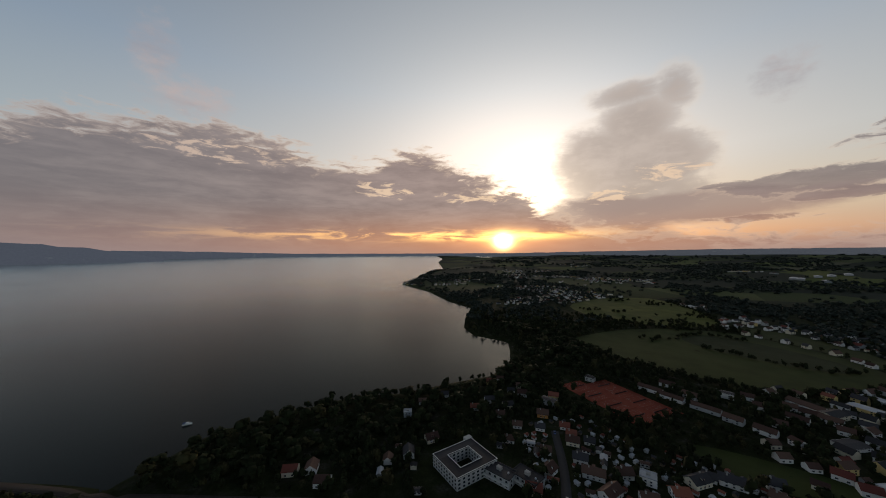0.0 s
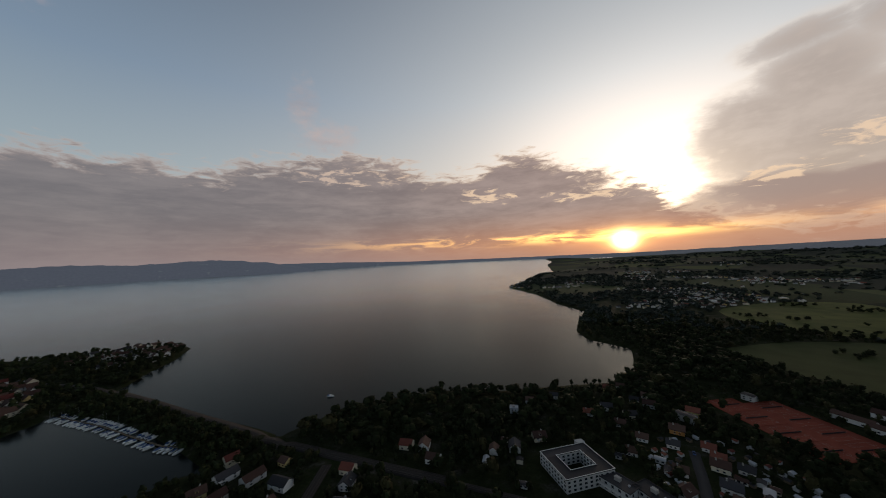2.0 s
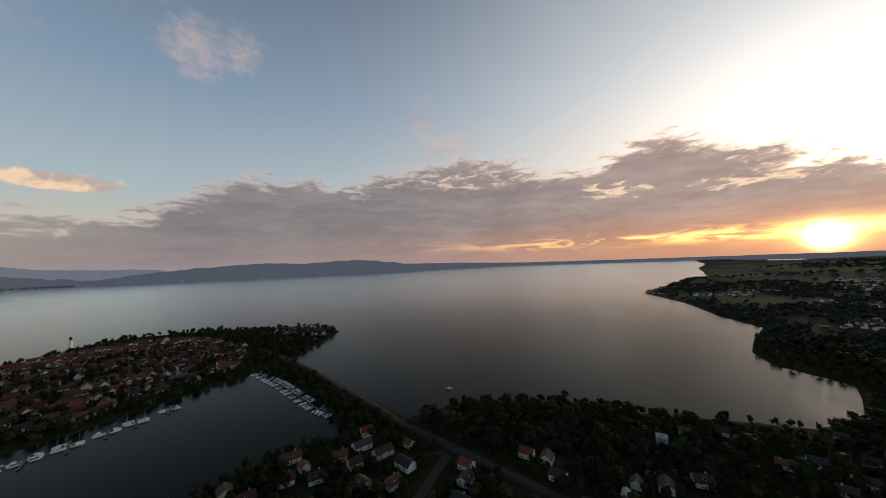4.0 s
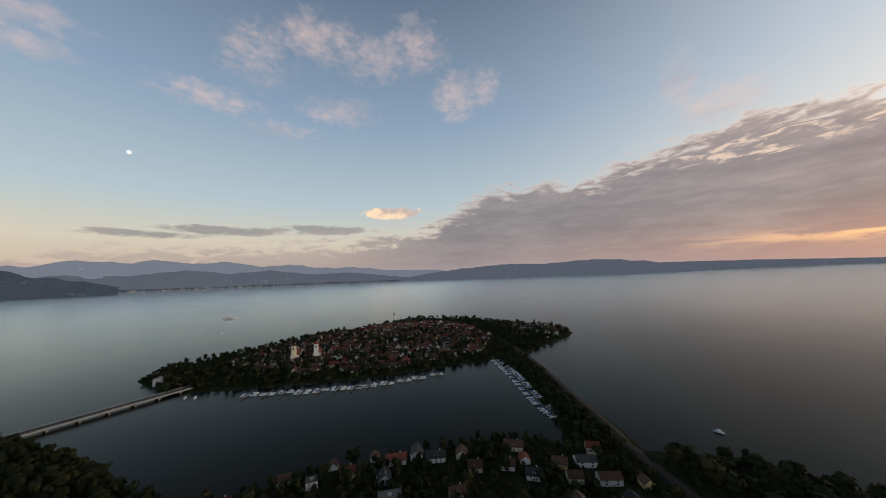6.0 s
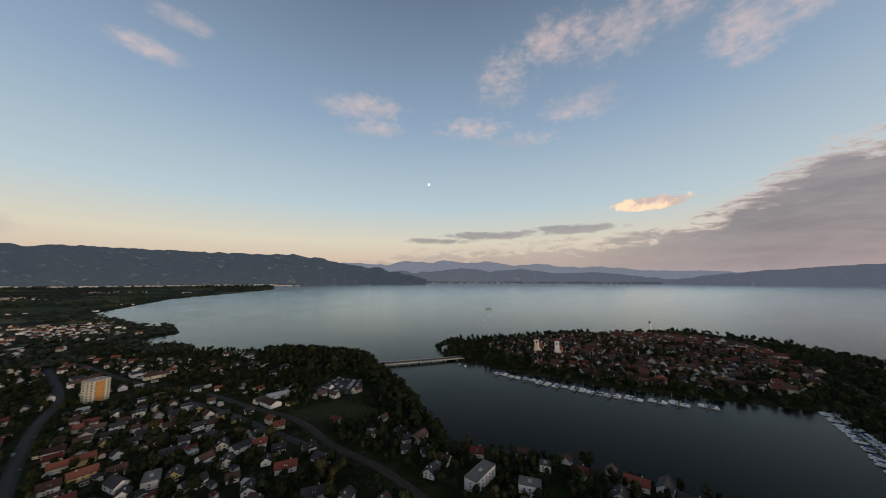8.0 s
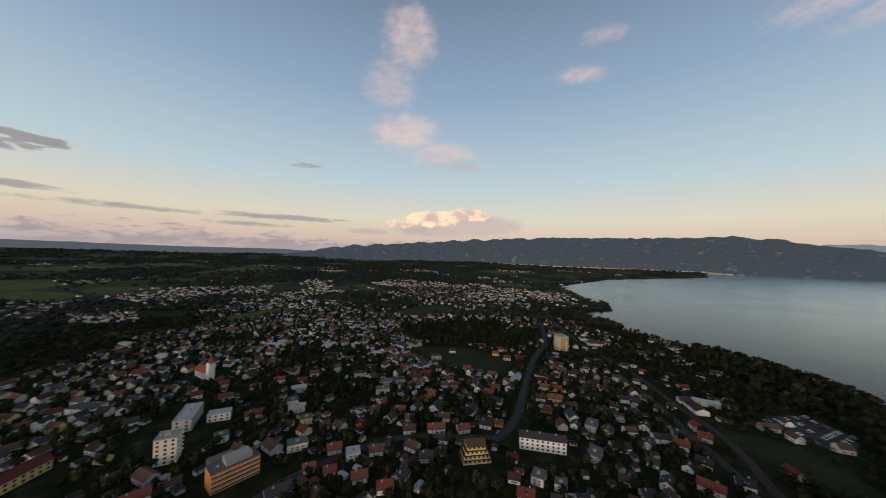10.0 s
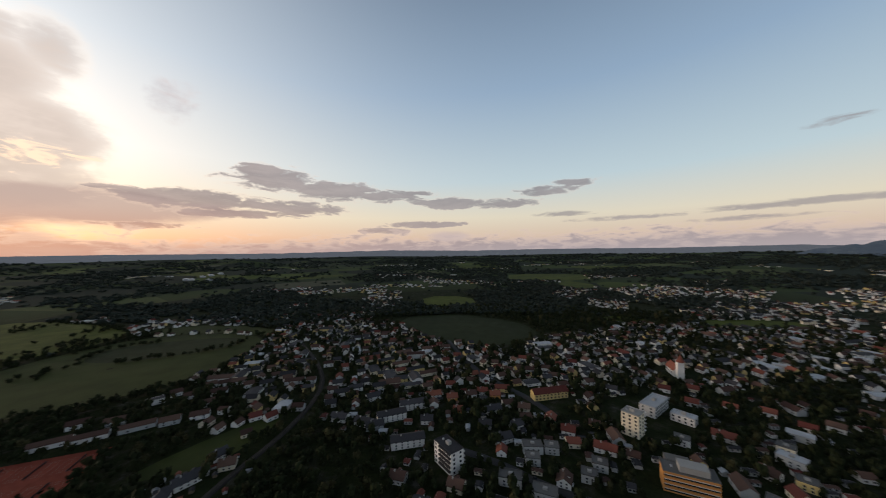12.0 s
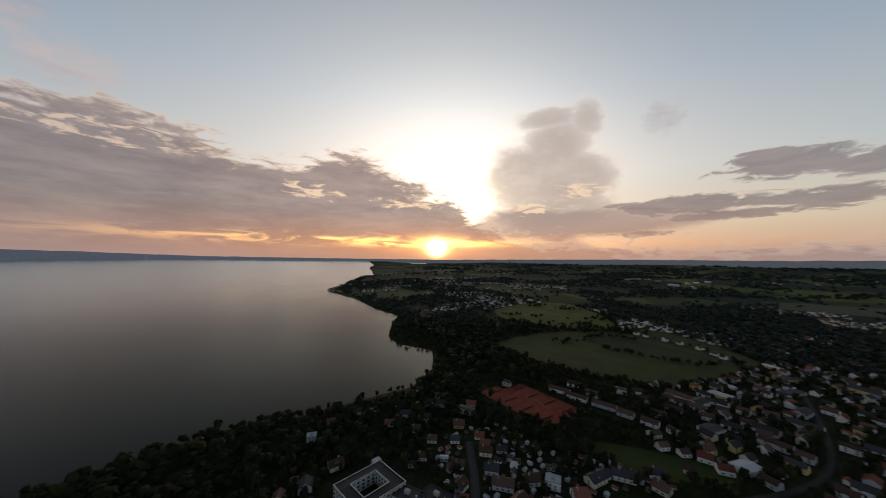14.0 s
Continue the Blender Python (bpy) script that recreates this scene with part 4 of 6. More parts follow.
QUARTERS.append([
    (-64, -338, 171, "wbs"), (-71, -294, 169, "wdm"), (-69, -265, 168, "ydm"), (-54, -233, 70, "gfl"), (-28, -198, 175, "orm"), (0, -179, 1, "gbm"),
    (174, -338, 25, "wbl"), (152, -341, 22, "wbl"), (128, -337, 19, "wbm"), (135, -268, 29, "gfl"), (116, -263, 26, "wbl"), (118, -360, 17, "gfl"),
    (103, -394, 14, "wbm"), (64, -435, 8, "wrm"), (-15, -275, 178, "wbm"), (-97, -416, 169, "wbm"),
])
QUARTERS.append([
    (-11, 247, 22, "cbm"), (-2, 232, 20, "cbl"), (28, 296, 174, "wrs"), (44, 309, 1, "wdm"), (60, 298, 8, "cdm"), (50, 283, 169, "wbs"),
    (88, 282, 162, "obm"), (61, 265, 166, "wbs"), (50, 245, 168, "wbs"), (41, 232, 169, "wbs"), (79, 261, 163, "wds"), (74, 231, 162, "wbs"),
    (69, 210, 41, "wbm"), (98, 241, 157, "cbm"), (95, 221, 156, "wdm"), (100, 262, 158, "wrs"), (101, 251, 157, "wrs"), (97, 206, 154, "gbl"),
    (99, 189, 32, "wbl"), (119, 184, 166, "wbm"), (140, 188, 173, "wrm"), (129, 200, 146, "wpm"), (167, 358, 134, "gfm"), (0, 323, 179, "wds"),
    (101, 304, 141, "gfl"), (-34, 285, 6, "gps"), (-22, 308, 4, "wbs"), (80, 323, 165, "gbm"),
])
QUARTERS.append([
    (159, 198, 15, "cdl"), (180, 197, 145, "wdl"), (204, 195, 153, "wdm"), (195, 182, 112, "cbm"), (230, 193, 129, "cbs"), (254, 201, 128, "wrm"),
    (254, 188, 146, "wrm"), (217, 330, 126, "wbr"), (225, 311, 123, "wbr"), (243, 341, 129, "wbl"), (247, 314, 121, "wbl"), (282, 315, 138, "wfl"),
    (240, 288, 125, "gbr"), (293, 291, 134, "wbm"), (248, 269, 122, "gbl"), (257, 251, 119, "wbl"), (279, 261, 132, "wbm"), (302, 268, 121, "wbl"),
])
QUARTERS.append([
    (323, 276, 120, "wbl"), (357, 276, 127, "wds"), (379, 268, 125, "cdm"), (399, 254, 122, "wdm"), (417, 273, 123, "cbm"), (346, 256, 126, "wdm"),
    (322, 231, 115, "wdl"), (343, 233, 124, "wbm"), (335, 216, 122, "wbm"), (302, 216, 125, "wdm"), (382, 239, 122, "wbm"), (300, 310, 135, "wbm"),
    (319, 289, 132, "wbm"), (327, 265, 118, "wbl"), (319, 249, 127, "wbm"),
])
QUARTERS.append([
    (-128, -410, 173, "wdm"), (-96, -298, 2, "wdm"), (-97, -268, 161, "ydm"), (-123, -287, 158, "yds"), (-138, -297, 166, "wds"), (-121, -241, 5, "wdm"),
    (-140, -243, 152, "wrm"), (-135, -188, 167, "wdm"), (-121, -205, 151, "wdm"), (-246, -576, 157, "cfm"), (-234, -417, 151, "wdm"), (-195, -150, 152, "wds"),
    (-189, -137, 151, "wds"), (-184, -112, 147, "wds"), (-273, -253, 135, "wds"), (-205, -80, 118, "wrm"), (-224, -12, 101, "wrm"), (-233, 20, 92, "wrl"),
    (-231, 48, 86, "wdl"), (-179, -63, 177, "wfa"), (-190, -34, 108, "wfl"), (-192, 17, 94, "wfl"), (-234, 107, 72, "cbl"), (-213, 95, 73, "wbm"),
    (-215, 73, 79, "cbm"), (-208, 130, 65, "ybm"), (-200, 108, 69, "wdm"), (-218, 174, 57, "gbs"), (-194, -483, 158, "wds"),
])
QUARTERS.append([
    (222, -216, 42, "gpl"), (208, -191, 38, "cfm"), (265, -205, 44, "wrm"), (176, -169, 46, "yfm"), (157, -270, 24, "gfm"), (73, -277, 10, "crm"),
    (92, -251, 14, "ors"), (-48, -191, 66, "gfl"), (-11, -192, 174, "wfa"), (-29, -170, 169, "ors"), (-63, -149, 159, "cbm"), (-116, -225, 155, "wrm"),
    (-86, -195, 158, "wbs"), (-62, -170, 161, "wbs"), (-112, -178, 151, "wrl"), (-83, -279, 163, "wds"), (-107, -295, 161, "wbs"), (-78, -388, 168, "wds"),
    (-231, -524, 157, "gfm"), (-211, -401, 153, "wdm"), (-108, -138, 148, "wdl"), (-178, -127, 133, "wds"), (-224, -102, 123, "wrs"), (-8, -155, 74, "wfm"),
    (-46, -140, 163, "grm"), (21, -304, 81, "wrm"), (68, -209, 11, "wbm"), (96, -199, 18, "wbs"),
])
QUARTERS.append([
    (170, 202, 135, "wds"), (117, 206, 176, "wbm"), (111, 241, 152, "wds"), (110, 316, 158, "orm"), (82, 342, 165, "cbs"), (64, 361, 168, "wbs"),
    (52, 352, 170, "orm"), (70, 330, 166, "wds"), (252, 128, 76, "wdl"), (245, 106, 72, "wdl"), (211, -21, 87, "gfl"),
])
QUARTERS.append([
    (376, -461, 35, "wpl"), (381, -416, 38, "gpl"), (357, -344, 41, "gpl"), (309, -484, 29, "gpl"), (277, -483, 26, "gpl"), (269, -420, 28, "gpl"),
    (190, -587, 15, "gpl"), (201, -346, 25, "cpl"), (253, -304, 34, "ybs"), (252, -323, 32, "ybs"), (223, -312, 30, "cbm"), (182, -293, 26, "cfl"),
    (146, -259, 23, "gfl"), (126, -257, 20, "gfm"), (130, -216, 84, "wrm"), (163, -344, 21, "wbm"), (122, -283, 18, "gbl"), (107, -319, 14, "cbl"),
    (109, -285, 96, "crm"), (83, -289, 12, "wbm"),
])
QUARTERS.append([
    (-92, -478, 169, "gps"), (-34, -376, 174, "grm"), (-73, -374, 169, "wfm"), (-105, -356, 164, "wfm"), (-58, -310, 169, "wds"), (-126, -356, 161, "wbs"),
    (-29, -278, 3, "yrl"), (-20, -303, 175, "crm"), (-41, -231, 70, "wds"), (-65, -229, 65, "ydm"), (-98, -246, 65, "cdm"), (-91, -218, 64, "wdm"),
    (-108, -197, 59, "wds"), (-87, -173, 57, "wdm"), (9, -171, 179, "wrs"), (7, -151, 179, "wbs"), (-21, -152, 171, "gfs"), (0, -138, 177, "grm"),
])
QUARTERS.append([
    (-200, -660, 163, "wfs"), (-218, -571, 169, "wbl"), (-238, -532, 156, "wdm"), (-182, -521, 161, "wbl"), (-172, -481, 160, "gbl"), (-203, -493, 158, "wds"),
    (-217, -464, 155, "wdm"), (-145, -394, 160, "wrs"), (-172, -389, 157, "wds"), (-175, -315, 167, "gpr"), (-178, -166, 137, "wfs"), (-299, -499, 150, "wds"),
])
QUARTERS.append([
    (-217, -33, 106, "wfs"),
])

for quarter in QUARTERS:
    for i, (x, y, turn, code) in enumerate(quarter):
        if ashore(x, y) > 6 and free(x, y, SIZES[code[2]][1] * 0.42):
            if math.hypot(x, y) > 300:
                outer(code, x, y, turn)
            else:
                settle(code, x, y, turn, place=i)

dice = random.Random(7)
KEEP_OFF = ROADS


def open_land(x, y, off_roads=4.0, fields=FIELDS):
    """Dry land clear of roads, fields and courts."""
    good = ashore(x, y) > 5
    for line, width in KEEP_OFF:
        good &= distance(line, x, y) > width / 2 + off_roads
    for f in fields + [COURTS]:
        good &= ~inside(f, x, y)
    return good


def strewn(count, a0, a1, r0, r1, power=1.0):
    """Places strewn over a ring round the middle, with the height of the land there."""
    a = np.radians(np.array([dice.uniform(a0, a1) for _ in range(count)]))
    r = r0 + (r1 - r0) * np.array([dice.random() for _ in range(count)]) ** power
    return -np.sin(a) * r, np.cos(a) * r, r


def heights(x, y):
    return relief(x, y) + np.clip(ashore(x, y) * 0.35, -4, 3)


class Crowd:
    """Remembers circles in a grid, to ask whether a place is free."""

    def __init__(self, circles=(), size=40.0):
        self.size, self.cells = size, {}
        for circle in circles:
            self.add(*circle)

    def add(self, x, y, r):
        self.cells.setdefault((int(x // self.size), int(y // self.size)), []).append((x, y, r))

    def free(self, x, y, margin):
        i, j = int(x // self.size), int(y // self.size)
        for p in (i - 1, i, i + 1):
            for q in (j - 1, j, j + 1):
                for a, b, r in self.cells.get((p, q), ()):
                    if (a - x) ** 2 + (b - y) ** 2 < (r + margin) ** 2:
                        return False
        return True


# gaps of the near town
EAST_PARK = [(-279, -562), (-346, -495), (-364, -383), (-310, -276), (-267, -199), (-231, -138), (-214, -99), (-196, -111), (-206, -149), (-238, -221), (-276, -303), (-255, -393), (-235, -471)]
WOODS_W = [(-222, 200), (-205, 238), (-182, 270), (-136, 296), (-104, 314), (-50, 328), (10, 350), (62, 372), (100, 430), (150, 520), (100, 700), (230, 700), (260, 480), (130, 380), (60, 300), (-30, 250), (-100, 215)]
PLOTS = [(60, 190), (60, 270), (120, 280), (150, 235), (215, 190), (200, 165), (110, 165)]
near_codes = ["wbm", "wbm", "crm", "wds", "wbs", "ybs", "wrs", "cbm", "wdm", "gbl", "wdl", "gdm"]
placed = 0
xs, ys, rs = strewn(3000, 0, 360, 150, 400)
good = open_land(xs, ys) & (xs > -240) & ~inside(WOODS_W, xs, ys) & ~inside(EAST_PARK, xs, ys) & ~inside(PLOTS, xs, ys) & ~((ys > 240) & (xs < 330))
for x, y in zip(xs[good], ys[good]):
    if placed >= 130 or noise.noise(Vector((x / 130, y / 130, 3))) < -0.35:
        continue
    code = dice.choice(near_codes)
    if free(x, y, 6 + dice.uniform(0, 4)):
        lie = 40 * noise.noise(Vector((x / 260, y / 260, 9))) + dice.choice((0, 90)) + dice.uniform(-8, 8)
        if x > 120 and y > 80 and dice.random() < 0.8:
            continue
        if math.hypot(x, y) > 215:
            outer(code, x, y, lie)
        else:
            settle(code, x, y, lie, place=placed)
        placed += 1

# island town
ISLAND_TOWN = [(-500, -175), (-462, -120), (-456, -55), (-466, 15), (-488, 90), (-520, 160), (-648, 214), (-791, 193), (-891, 130), (-889, -14), (-776, -141), (-633, -228), (-540, -255)]
ISLAND_WEST = [(-600, 310), (-640, 384), (-715, 398), (-790, 338), (-760, 275), (-650, 262)]
island_codes = ["wrs", "wbs", "cbs", "wbm", "crm", "ybs", "cbs", "gbs", "wbs", "cbm", "wds", "wbs"]
ISLAND_HOUSES = []
for polygon, limit, gap in ((ISLAND_TOWN, 560, 0.9), (ISLAND_WEST, 40, 2.0)):
    done = 0
    px, py = [p[0] for p in polygon], [p[1] for p in polygon]
    xs = np.array([dice.uniform(min(px), max(px)) for _ in range(4000)])
    ys = np.array([dice.uniform(min(py), max(py)) for _ in range(4000)])
    good = inside(polygon, xs, ys) & (ashore(xs, ys) > 6)
    for x, y in zip(xs[good], ys[good]):
        if done < limit and free(x, y, 3.6 + gap):
            lie = 25 * noise.noise(Vector((x / 190, y / 190, 5))) + dice.choice((0, 90, 90)) + dice.uniform(-6, 6)
            code = dice.choice(island_codes if polygon is ISLAND_TOWN else ["wbs", "wds", "cbm", "wbm"])
            w, d, h, rise = SIZES[code[2]]
            ISLAND_HOUSES.append((x, y, height_at(x, y), radians(lie), w * 0.66, d * 0.62, h * 0.8 + dice.uniform(0, 2.4), rise * 1.25 + 0.6, WALL_KEY[code[0]], 4 + "rbd".index(code[1])))
            TAKEN.append((x, y, w * 0.45))
            done += 1

# far town: past counting
def far_houses(name, label, spots, codes):
    """Many small houses in one mesh, four-cornered faces only."""
    verts, faces, index = [], [], []
    for x, y, z, turn, w, d, h, rise, wall, roof in spots:
        c, s = math.cos(turn), math.sin(turn)
        local = [(-w, -d, -2), (w, -d, -2), (w, d, -2), (-w, d, -2), (-w, -d, h), (w, -d, h), (w, d, h), (-w, d, h), (-w, 0, h + rise), (w, 0, h + rise),
                 (-w - .5, -d - .5, h - .2), (w + .5, -d - .5, h - .2), (w + .5, 0, h + rise + .25), (-w - .5, 0, h + rise + .25), (-w - .5, d + .5, h - .2), (w + .5, d + .5, h - .2)]
        n = len(verts)
        verts += [(x + a * c - b * s, y + a * s + b * c, z + q) for a, b, q in local]
        for f, m in (((0, 1, 5, 4), wall), ((1, 2, 6, 5), wall), ((2, 3, 7, 6), wall), ((3, 0, 4, 7), wall), ((5, 6, 9, 9), wall), ((7, 4, 8, 8), wall), ((10, 11, 12, 13), roof), ((15, 14, 13, 12), roof)):
            faces.append([n + i for i in f])
            index.append(m)
        for side in (-1, 1):
            for k in (-0.5, 0.5):
                for level in (0.8, 2.6):
                    if level + 1.1 > h:
                        continue
                    n = len(verts)
                    b = side * (d + 0.06)
                    quad = [(k * w - 0.7, b, level), (k * w + 0.7, b, level), (k * w + 0.7, b, level + 1.0), (k * w - 0.7, b, level + 1.0)]
                    verts += [(x + a * c - q * s, y + a * s + q * c, z + e) for a, q, e in (quad if side < 0 else quad[::-1])]
                    faces.append([n, n + 1, n + 2, n + 3])
                    index.append(7)
    tri = [f for f in faces if f[2] == f[3]]
    for f in tri:
        f[3] = f[0]
    mats = WALLS[:3] + [WALLS[3], RED_ROOF, BROWN_ROOF, DARK_ROOF, GLASS, PALE_ROOF]
    mesh = bpy.data.meshes.new(name)
    mesh.from_pydata(verts, [], [f[:3] if f[3] == f[0] else f for f in faces])
    for m in mats:
        mesh.materials.append(m)
    mesh.polygons.foreach_set("material_index", np.array(index, np.int32))
    return tagged(new(name, mesh), label, "houses", kind="stuff")


def town(x, y):
    """How built-up the land is."""
    v = noise.fractal(Vector((x / 420, y / 420, 1.7)), 1.0, 2.0, 3) * 0.9
    east = math.exp(-((x - 330) / 420) ** 2 - ((y + 950) / 700) ** 2) * 0.7
    north = math.exp(-((x - 750) / 420) ** 2 - ((y - 330) / 380) ** 2) * 0.35
    west = math.exp(-((x - 330) / 330) ** 2 - ((y - 1150) / 420) ** 2) * 0.3
    v += noise.noise(Vector((x / 150, y / 150, 8.1))) * 0.55
    return v + 0.8 * east + north + west - 0.16 - 0.00016 * max(0.0, math.hypot(x, y) - 900)


spots = []
rows_of_houses = Crowd()
xs, ys, rs = strewn(60000, 150, 372, 320, 3320, 1.7)
good = open_land(xs, ys, 3) & ~inside(EAST_PARK, xs, ys) & ~((rs < 900) & (xs < 330) & (ys > 240) & (ys < 900))
zs = heights(xs, ys)
for x, y, r, z in zip(xs[good], ys[good], rs[good], zs[good]):
    if len(spots) > 5200:
        break
    if not rows_of_houses.free(x, y, 8.5) or town(x, y) < dice.uniform(0.02, 0.28) or (r < 700 and not free(x, y, 6)):
        continue
    rows_of_houses.add(x, y, 6.0)
    big = dice.random() < 0.12
    w, d = (dice.uniform(7, 13), dice.uniform(4, 7)) if big else (dice.uniform(3.4, 5.6), dice.uniform(3.0, 4.3))
    lie = radians(40 * noise.noise(Vector((x / 260, y / 260, 9))) + dice.choice((0, 90)))
    rise = 0.4 if big and dice.random() < 0.6 else dice.uniform(2.5, 4.5)
    spots.append((x, y, z, lie, w, d, dice.uniform(2.8, 4.8), rise * 0.72, dice.choice((0, 0, 0, 0, 1, 1, 2, 3, 3)), dice.choice((4, 5, 5, 5, 6, 6, 6)) if rise > 1 else dice.choice((6, 8))))
far_houses("island_houses", "dense old town of pale houses with red and brown roofs", ISLAND_HOUSES, None)
far_houses("far_houses", "many small white houses with red and dark roofs spread into the distance", OUTER + spots, None)
shore_spots = []
for _ in range(260):
    a, r = dice.uniform(92, 164), dice.uniform(4440, 4640)
    x, y = -math.sin(radians(a)) * r, math.cos(radians(a)) * r
    shore_spots.append((x, y, float(base(np.float64(x), np.float64(y))) + 6, dice.uniform(0, 3), dice.uniform(3, 9), dice.uniform(3, 6), dice.uniform(2, 5), 2.0, dice.choice((0, 1, 3, 3)), dice.choice((4, 5, 6, 8))))
for _ in range(150):
    a, r = dice.uniform(150, 186), dice.uniform(3940, 4010)
    x, y = -math.sin(radians(a)) * r, math.cos(radians(a)) * r
    shore_spots.append((x, y, height_at(x, y), dice.uniform(0, 3), dice.uniform(6, 20), dice.uniform(5, 9), dice.uniform(6, 11), 3.0, dice.choice((0, 0, 1, 3)), dice.choice((4, 5, 8))))
far_houses("far_shore_houses", "pale specks of a town along the far shore", shore_spots, None)
FAR_TAKEN = [(s[0], s[1], s[4]) for s in spots if math.hypot(s[0], s[1]) < 1000]


# garages, annexes and sheds between the houses: past counting
annexes, yards = [], Crowd(TAKEN + FAR_TAKEN)
xs, ys, rs = strewn(12000, 148, 372, 130, 900, 0.8)
good = open_land(xs, ys, 2) & ~inside(WOODS_W, xs, ys) & ~inside(EAST_PARK, xs, ys) & ~((xs < 330) & (ys > 240))
zs = heights(xs, ys)
for x, y, z in zip(xs[good], ys[good], zs[good]):
    if len(annexes) < 1000 and yards.free(x, y, 2.8) and not yards.free(x, y, 12.0) and not (x > 120 and y > 80 and dice.random() < 0.6):
        yards.add(x, y, 2.5)
        lie = radians(40 * noise.noise(Vector((x / 260, y / 260, 9))) + dice.choice((0, 90)))
        annexes.append((x, y, z, lie, dice.uniform(1.6, 3.6), dice.uniform(1.3, 2.4), dice.uniform(2.0, 2.9), dice.choice((0.15, 0.15, 0.9)), dice.choice((0, 0, 1, 3, 3)), dice.choice((5, 5, 6, 6, 6, 8, 4))))
far_houses("annexes", "many small garages, sheds and annexes between the houses", annexes, None)
FAR_TAKEN += [(s[0], s[1], s[4]) for s in annexes]


# ---- trees ----
def tree_arrays(seed, cards, size=0.34, core=True):
    """A crown of leaf clumps round a lumpy dark core, in a unit of one crown radius; no two sides alike."""
    rng = np.random.default_rng(seed)
    lumps = rng.normal(size=(7, 3))
    lumps /= np.linalg.norm(lumps, axis=1)[:, None]
    lumps = np.concatenate([lumps * rng.uniform(0.35, 0.62, (7, 1)), [[0, 0, 0.1]]])
    radius = rng.uniform(0.38, 0.56, 8)
    verts, faces = [], []
    for k in range(cards):
        i = rng.integers(8)
        n = rng.normal(size=3)
        n /= np.linalg.norm(n)
        p = lumps[i] + n * radius[i]
        u = np.cross(n, rng.normal(size=3))
        u /= np.linalg.norm(u)
        v = np.cross(n, u) + n * rng.uniform(-0.5, 0.5)
        s = size * rng.uniform(0.6, 1.25)
        q = [p + (u * a + v * b) * s + n * rng.uniform(-0.08, 0.12) for a, b in ((-0.5, -0.5), (0.55, -0.4), (0.4, 0.6), (-0.6, 0.4))]
        faces.append([len(verts) + j for j in range(4)])
        verts += q
    for i in range(8 if core else 0):
        n = len(verts)
        c, r = lumps[i], radius[i] * 0.9
        ring = [(math.cos(a), math.sin(a)) for a in (0.3, 1.87, 3.44, 5.01)]
        verts += [c + np.array((x * r, y * r, -0.35 * r)) for x, y in ring] + [c + np.array((x * r * 0.75, y * r * 0.75, 0.6 * r)) for x, y in ring]
        faces += [[n, n + 1, n + 5, n + 4], [n + 1, n + 2, n + 6, n + 5], [n + 2, n + 3, n + 7, n + 6], [n + 3, n, n + 4, n + 7], [n + 4, n + 5, n + 6, n + 7]]
    return np.array(verts), np.array(faces)


def woods(name, label, spots, variants, cards, leaf, seed, size=0.34, core=True):
    """Many trees in one mesh: x, y, z of the foot, height, crown radius."""
    kinds = [tree_arrays(seed + k, cards, size, core) for k in range(variants)]
    rng = np.random.default_rng(seed)
    all_v, all_f, base_i = [], [], 0
    for x, y, z, h, r in spots:
        v, f = kinds[rng.integers(variants)]
        a = rng.uniform(0, 6.28)
        c, s = math.cos(a), math.sin(a)
        q = np.column_stack([(v[:, 0] * c - v[:, 1] * s) * r, (v[:, 0] * s + v[:, 1] * c) * r, v[:, 2] * h * 0.48 + h * 0.52])
        all_v.append(q + (x, y, z))
        all_f.append(f + base_i)
        base_i += len(v)
    return tagged(raw(name, np.concatenate(all_v), np.concatenate(all_f), [leaf]), label, "trees", kind="stuff")


def make_tree(seed, leaf, tall=False):
    root = new("tree")
    h, r = (15, 2.3) if tall else (12, 5.0)
    trunk = cylinder(0.42, 0.16, -1.0, h * 0.62, 7)
    for k in range(4):
        a = k * 1.7 + seed
        bmesh.ops.create_cone(trunk, cap_ends=True, segments=5, radius1=0.16, radius2=0.05, depth=h * 0.34,
                              matrix=pose(math.cos(a) * r * 0.22, math.sin(a) * r * 0.22, h * 0.55, 0, 38, math.degrees(a)))
    part("trunk", trunk, BARK, root)
    v, f = tree_arrays(100 + seed, 230, 0.26)
    crown = raw("crown", np.column_stack([v[:, 0] * r, v[:, 1] * r, v[:, 2] * h * 0.46 + h * 0.56]), f, [leaf])
    crown.parent = root
    return root


# bluer than the near leaves: distance haze put into the base colour
HAZED_LEAVES = surface("hazed_leaves", (0.034, 0.043, 0.034), 0.8, islands=0.35, grain=0.1)
kinds = [(LEAVES[0], False, "dark green leafy tree"), (LEAVES[1], False, "green broad-crowned tree"), (LEAVES[2], False, "olive and yellowing autumn tree"), (LEAVES[0], True, "slim dark conifer-like tree"), (LEAVES[1], False, "green leafy tree"), (LEAVES[0], False, "dense dark tree")]
single, near_spots, mid_spots, far_spots = [], [], [], []
xs, ys, rs = strewn(60000, 0, 360, 130, 800, 0.8)
wooded = inside(WOODS_W, xs, ys) | inside(EAST_PARK, xs, ys)
CAR_PARK = [(-194, -292), (-259, -331), (-276, -285), (-224, -231)]
good = open_land(xs, ys, 2.0) & ~inside(CAR_PARK, xs, ys) & ~(inside(PLOTS, xs, ys) & (np.sin(xs * 12.9 + ys * 78.2) > -0.6)) & ~(wooded & (ashore(xs, ys) < 7))
zs = heights(xs, ys)
built = Crowd(TAKEN + FAR_TAKEN)
crowns = Crowd()
edges = ashore(xs, ys)
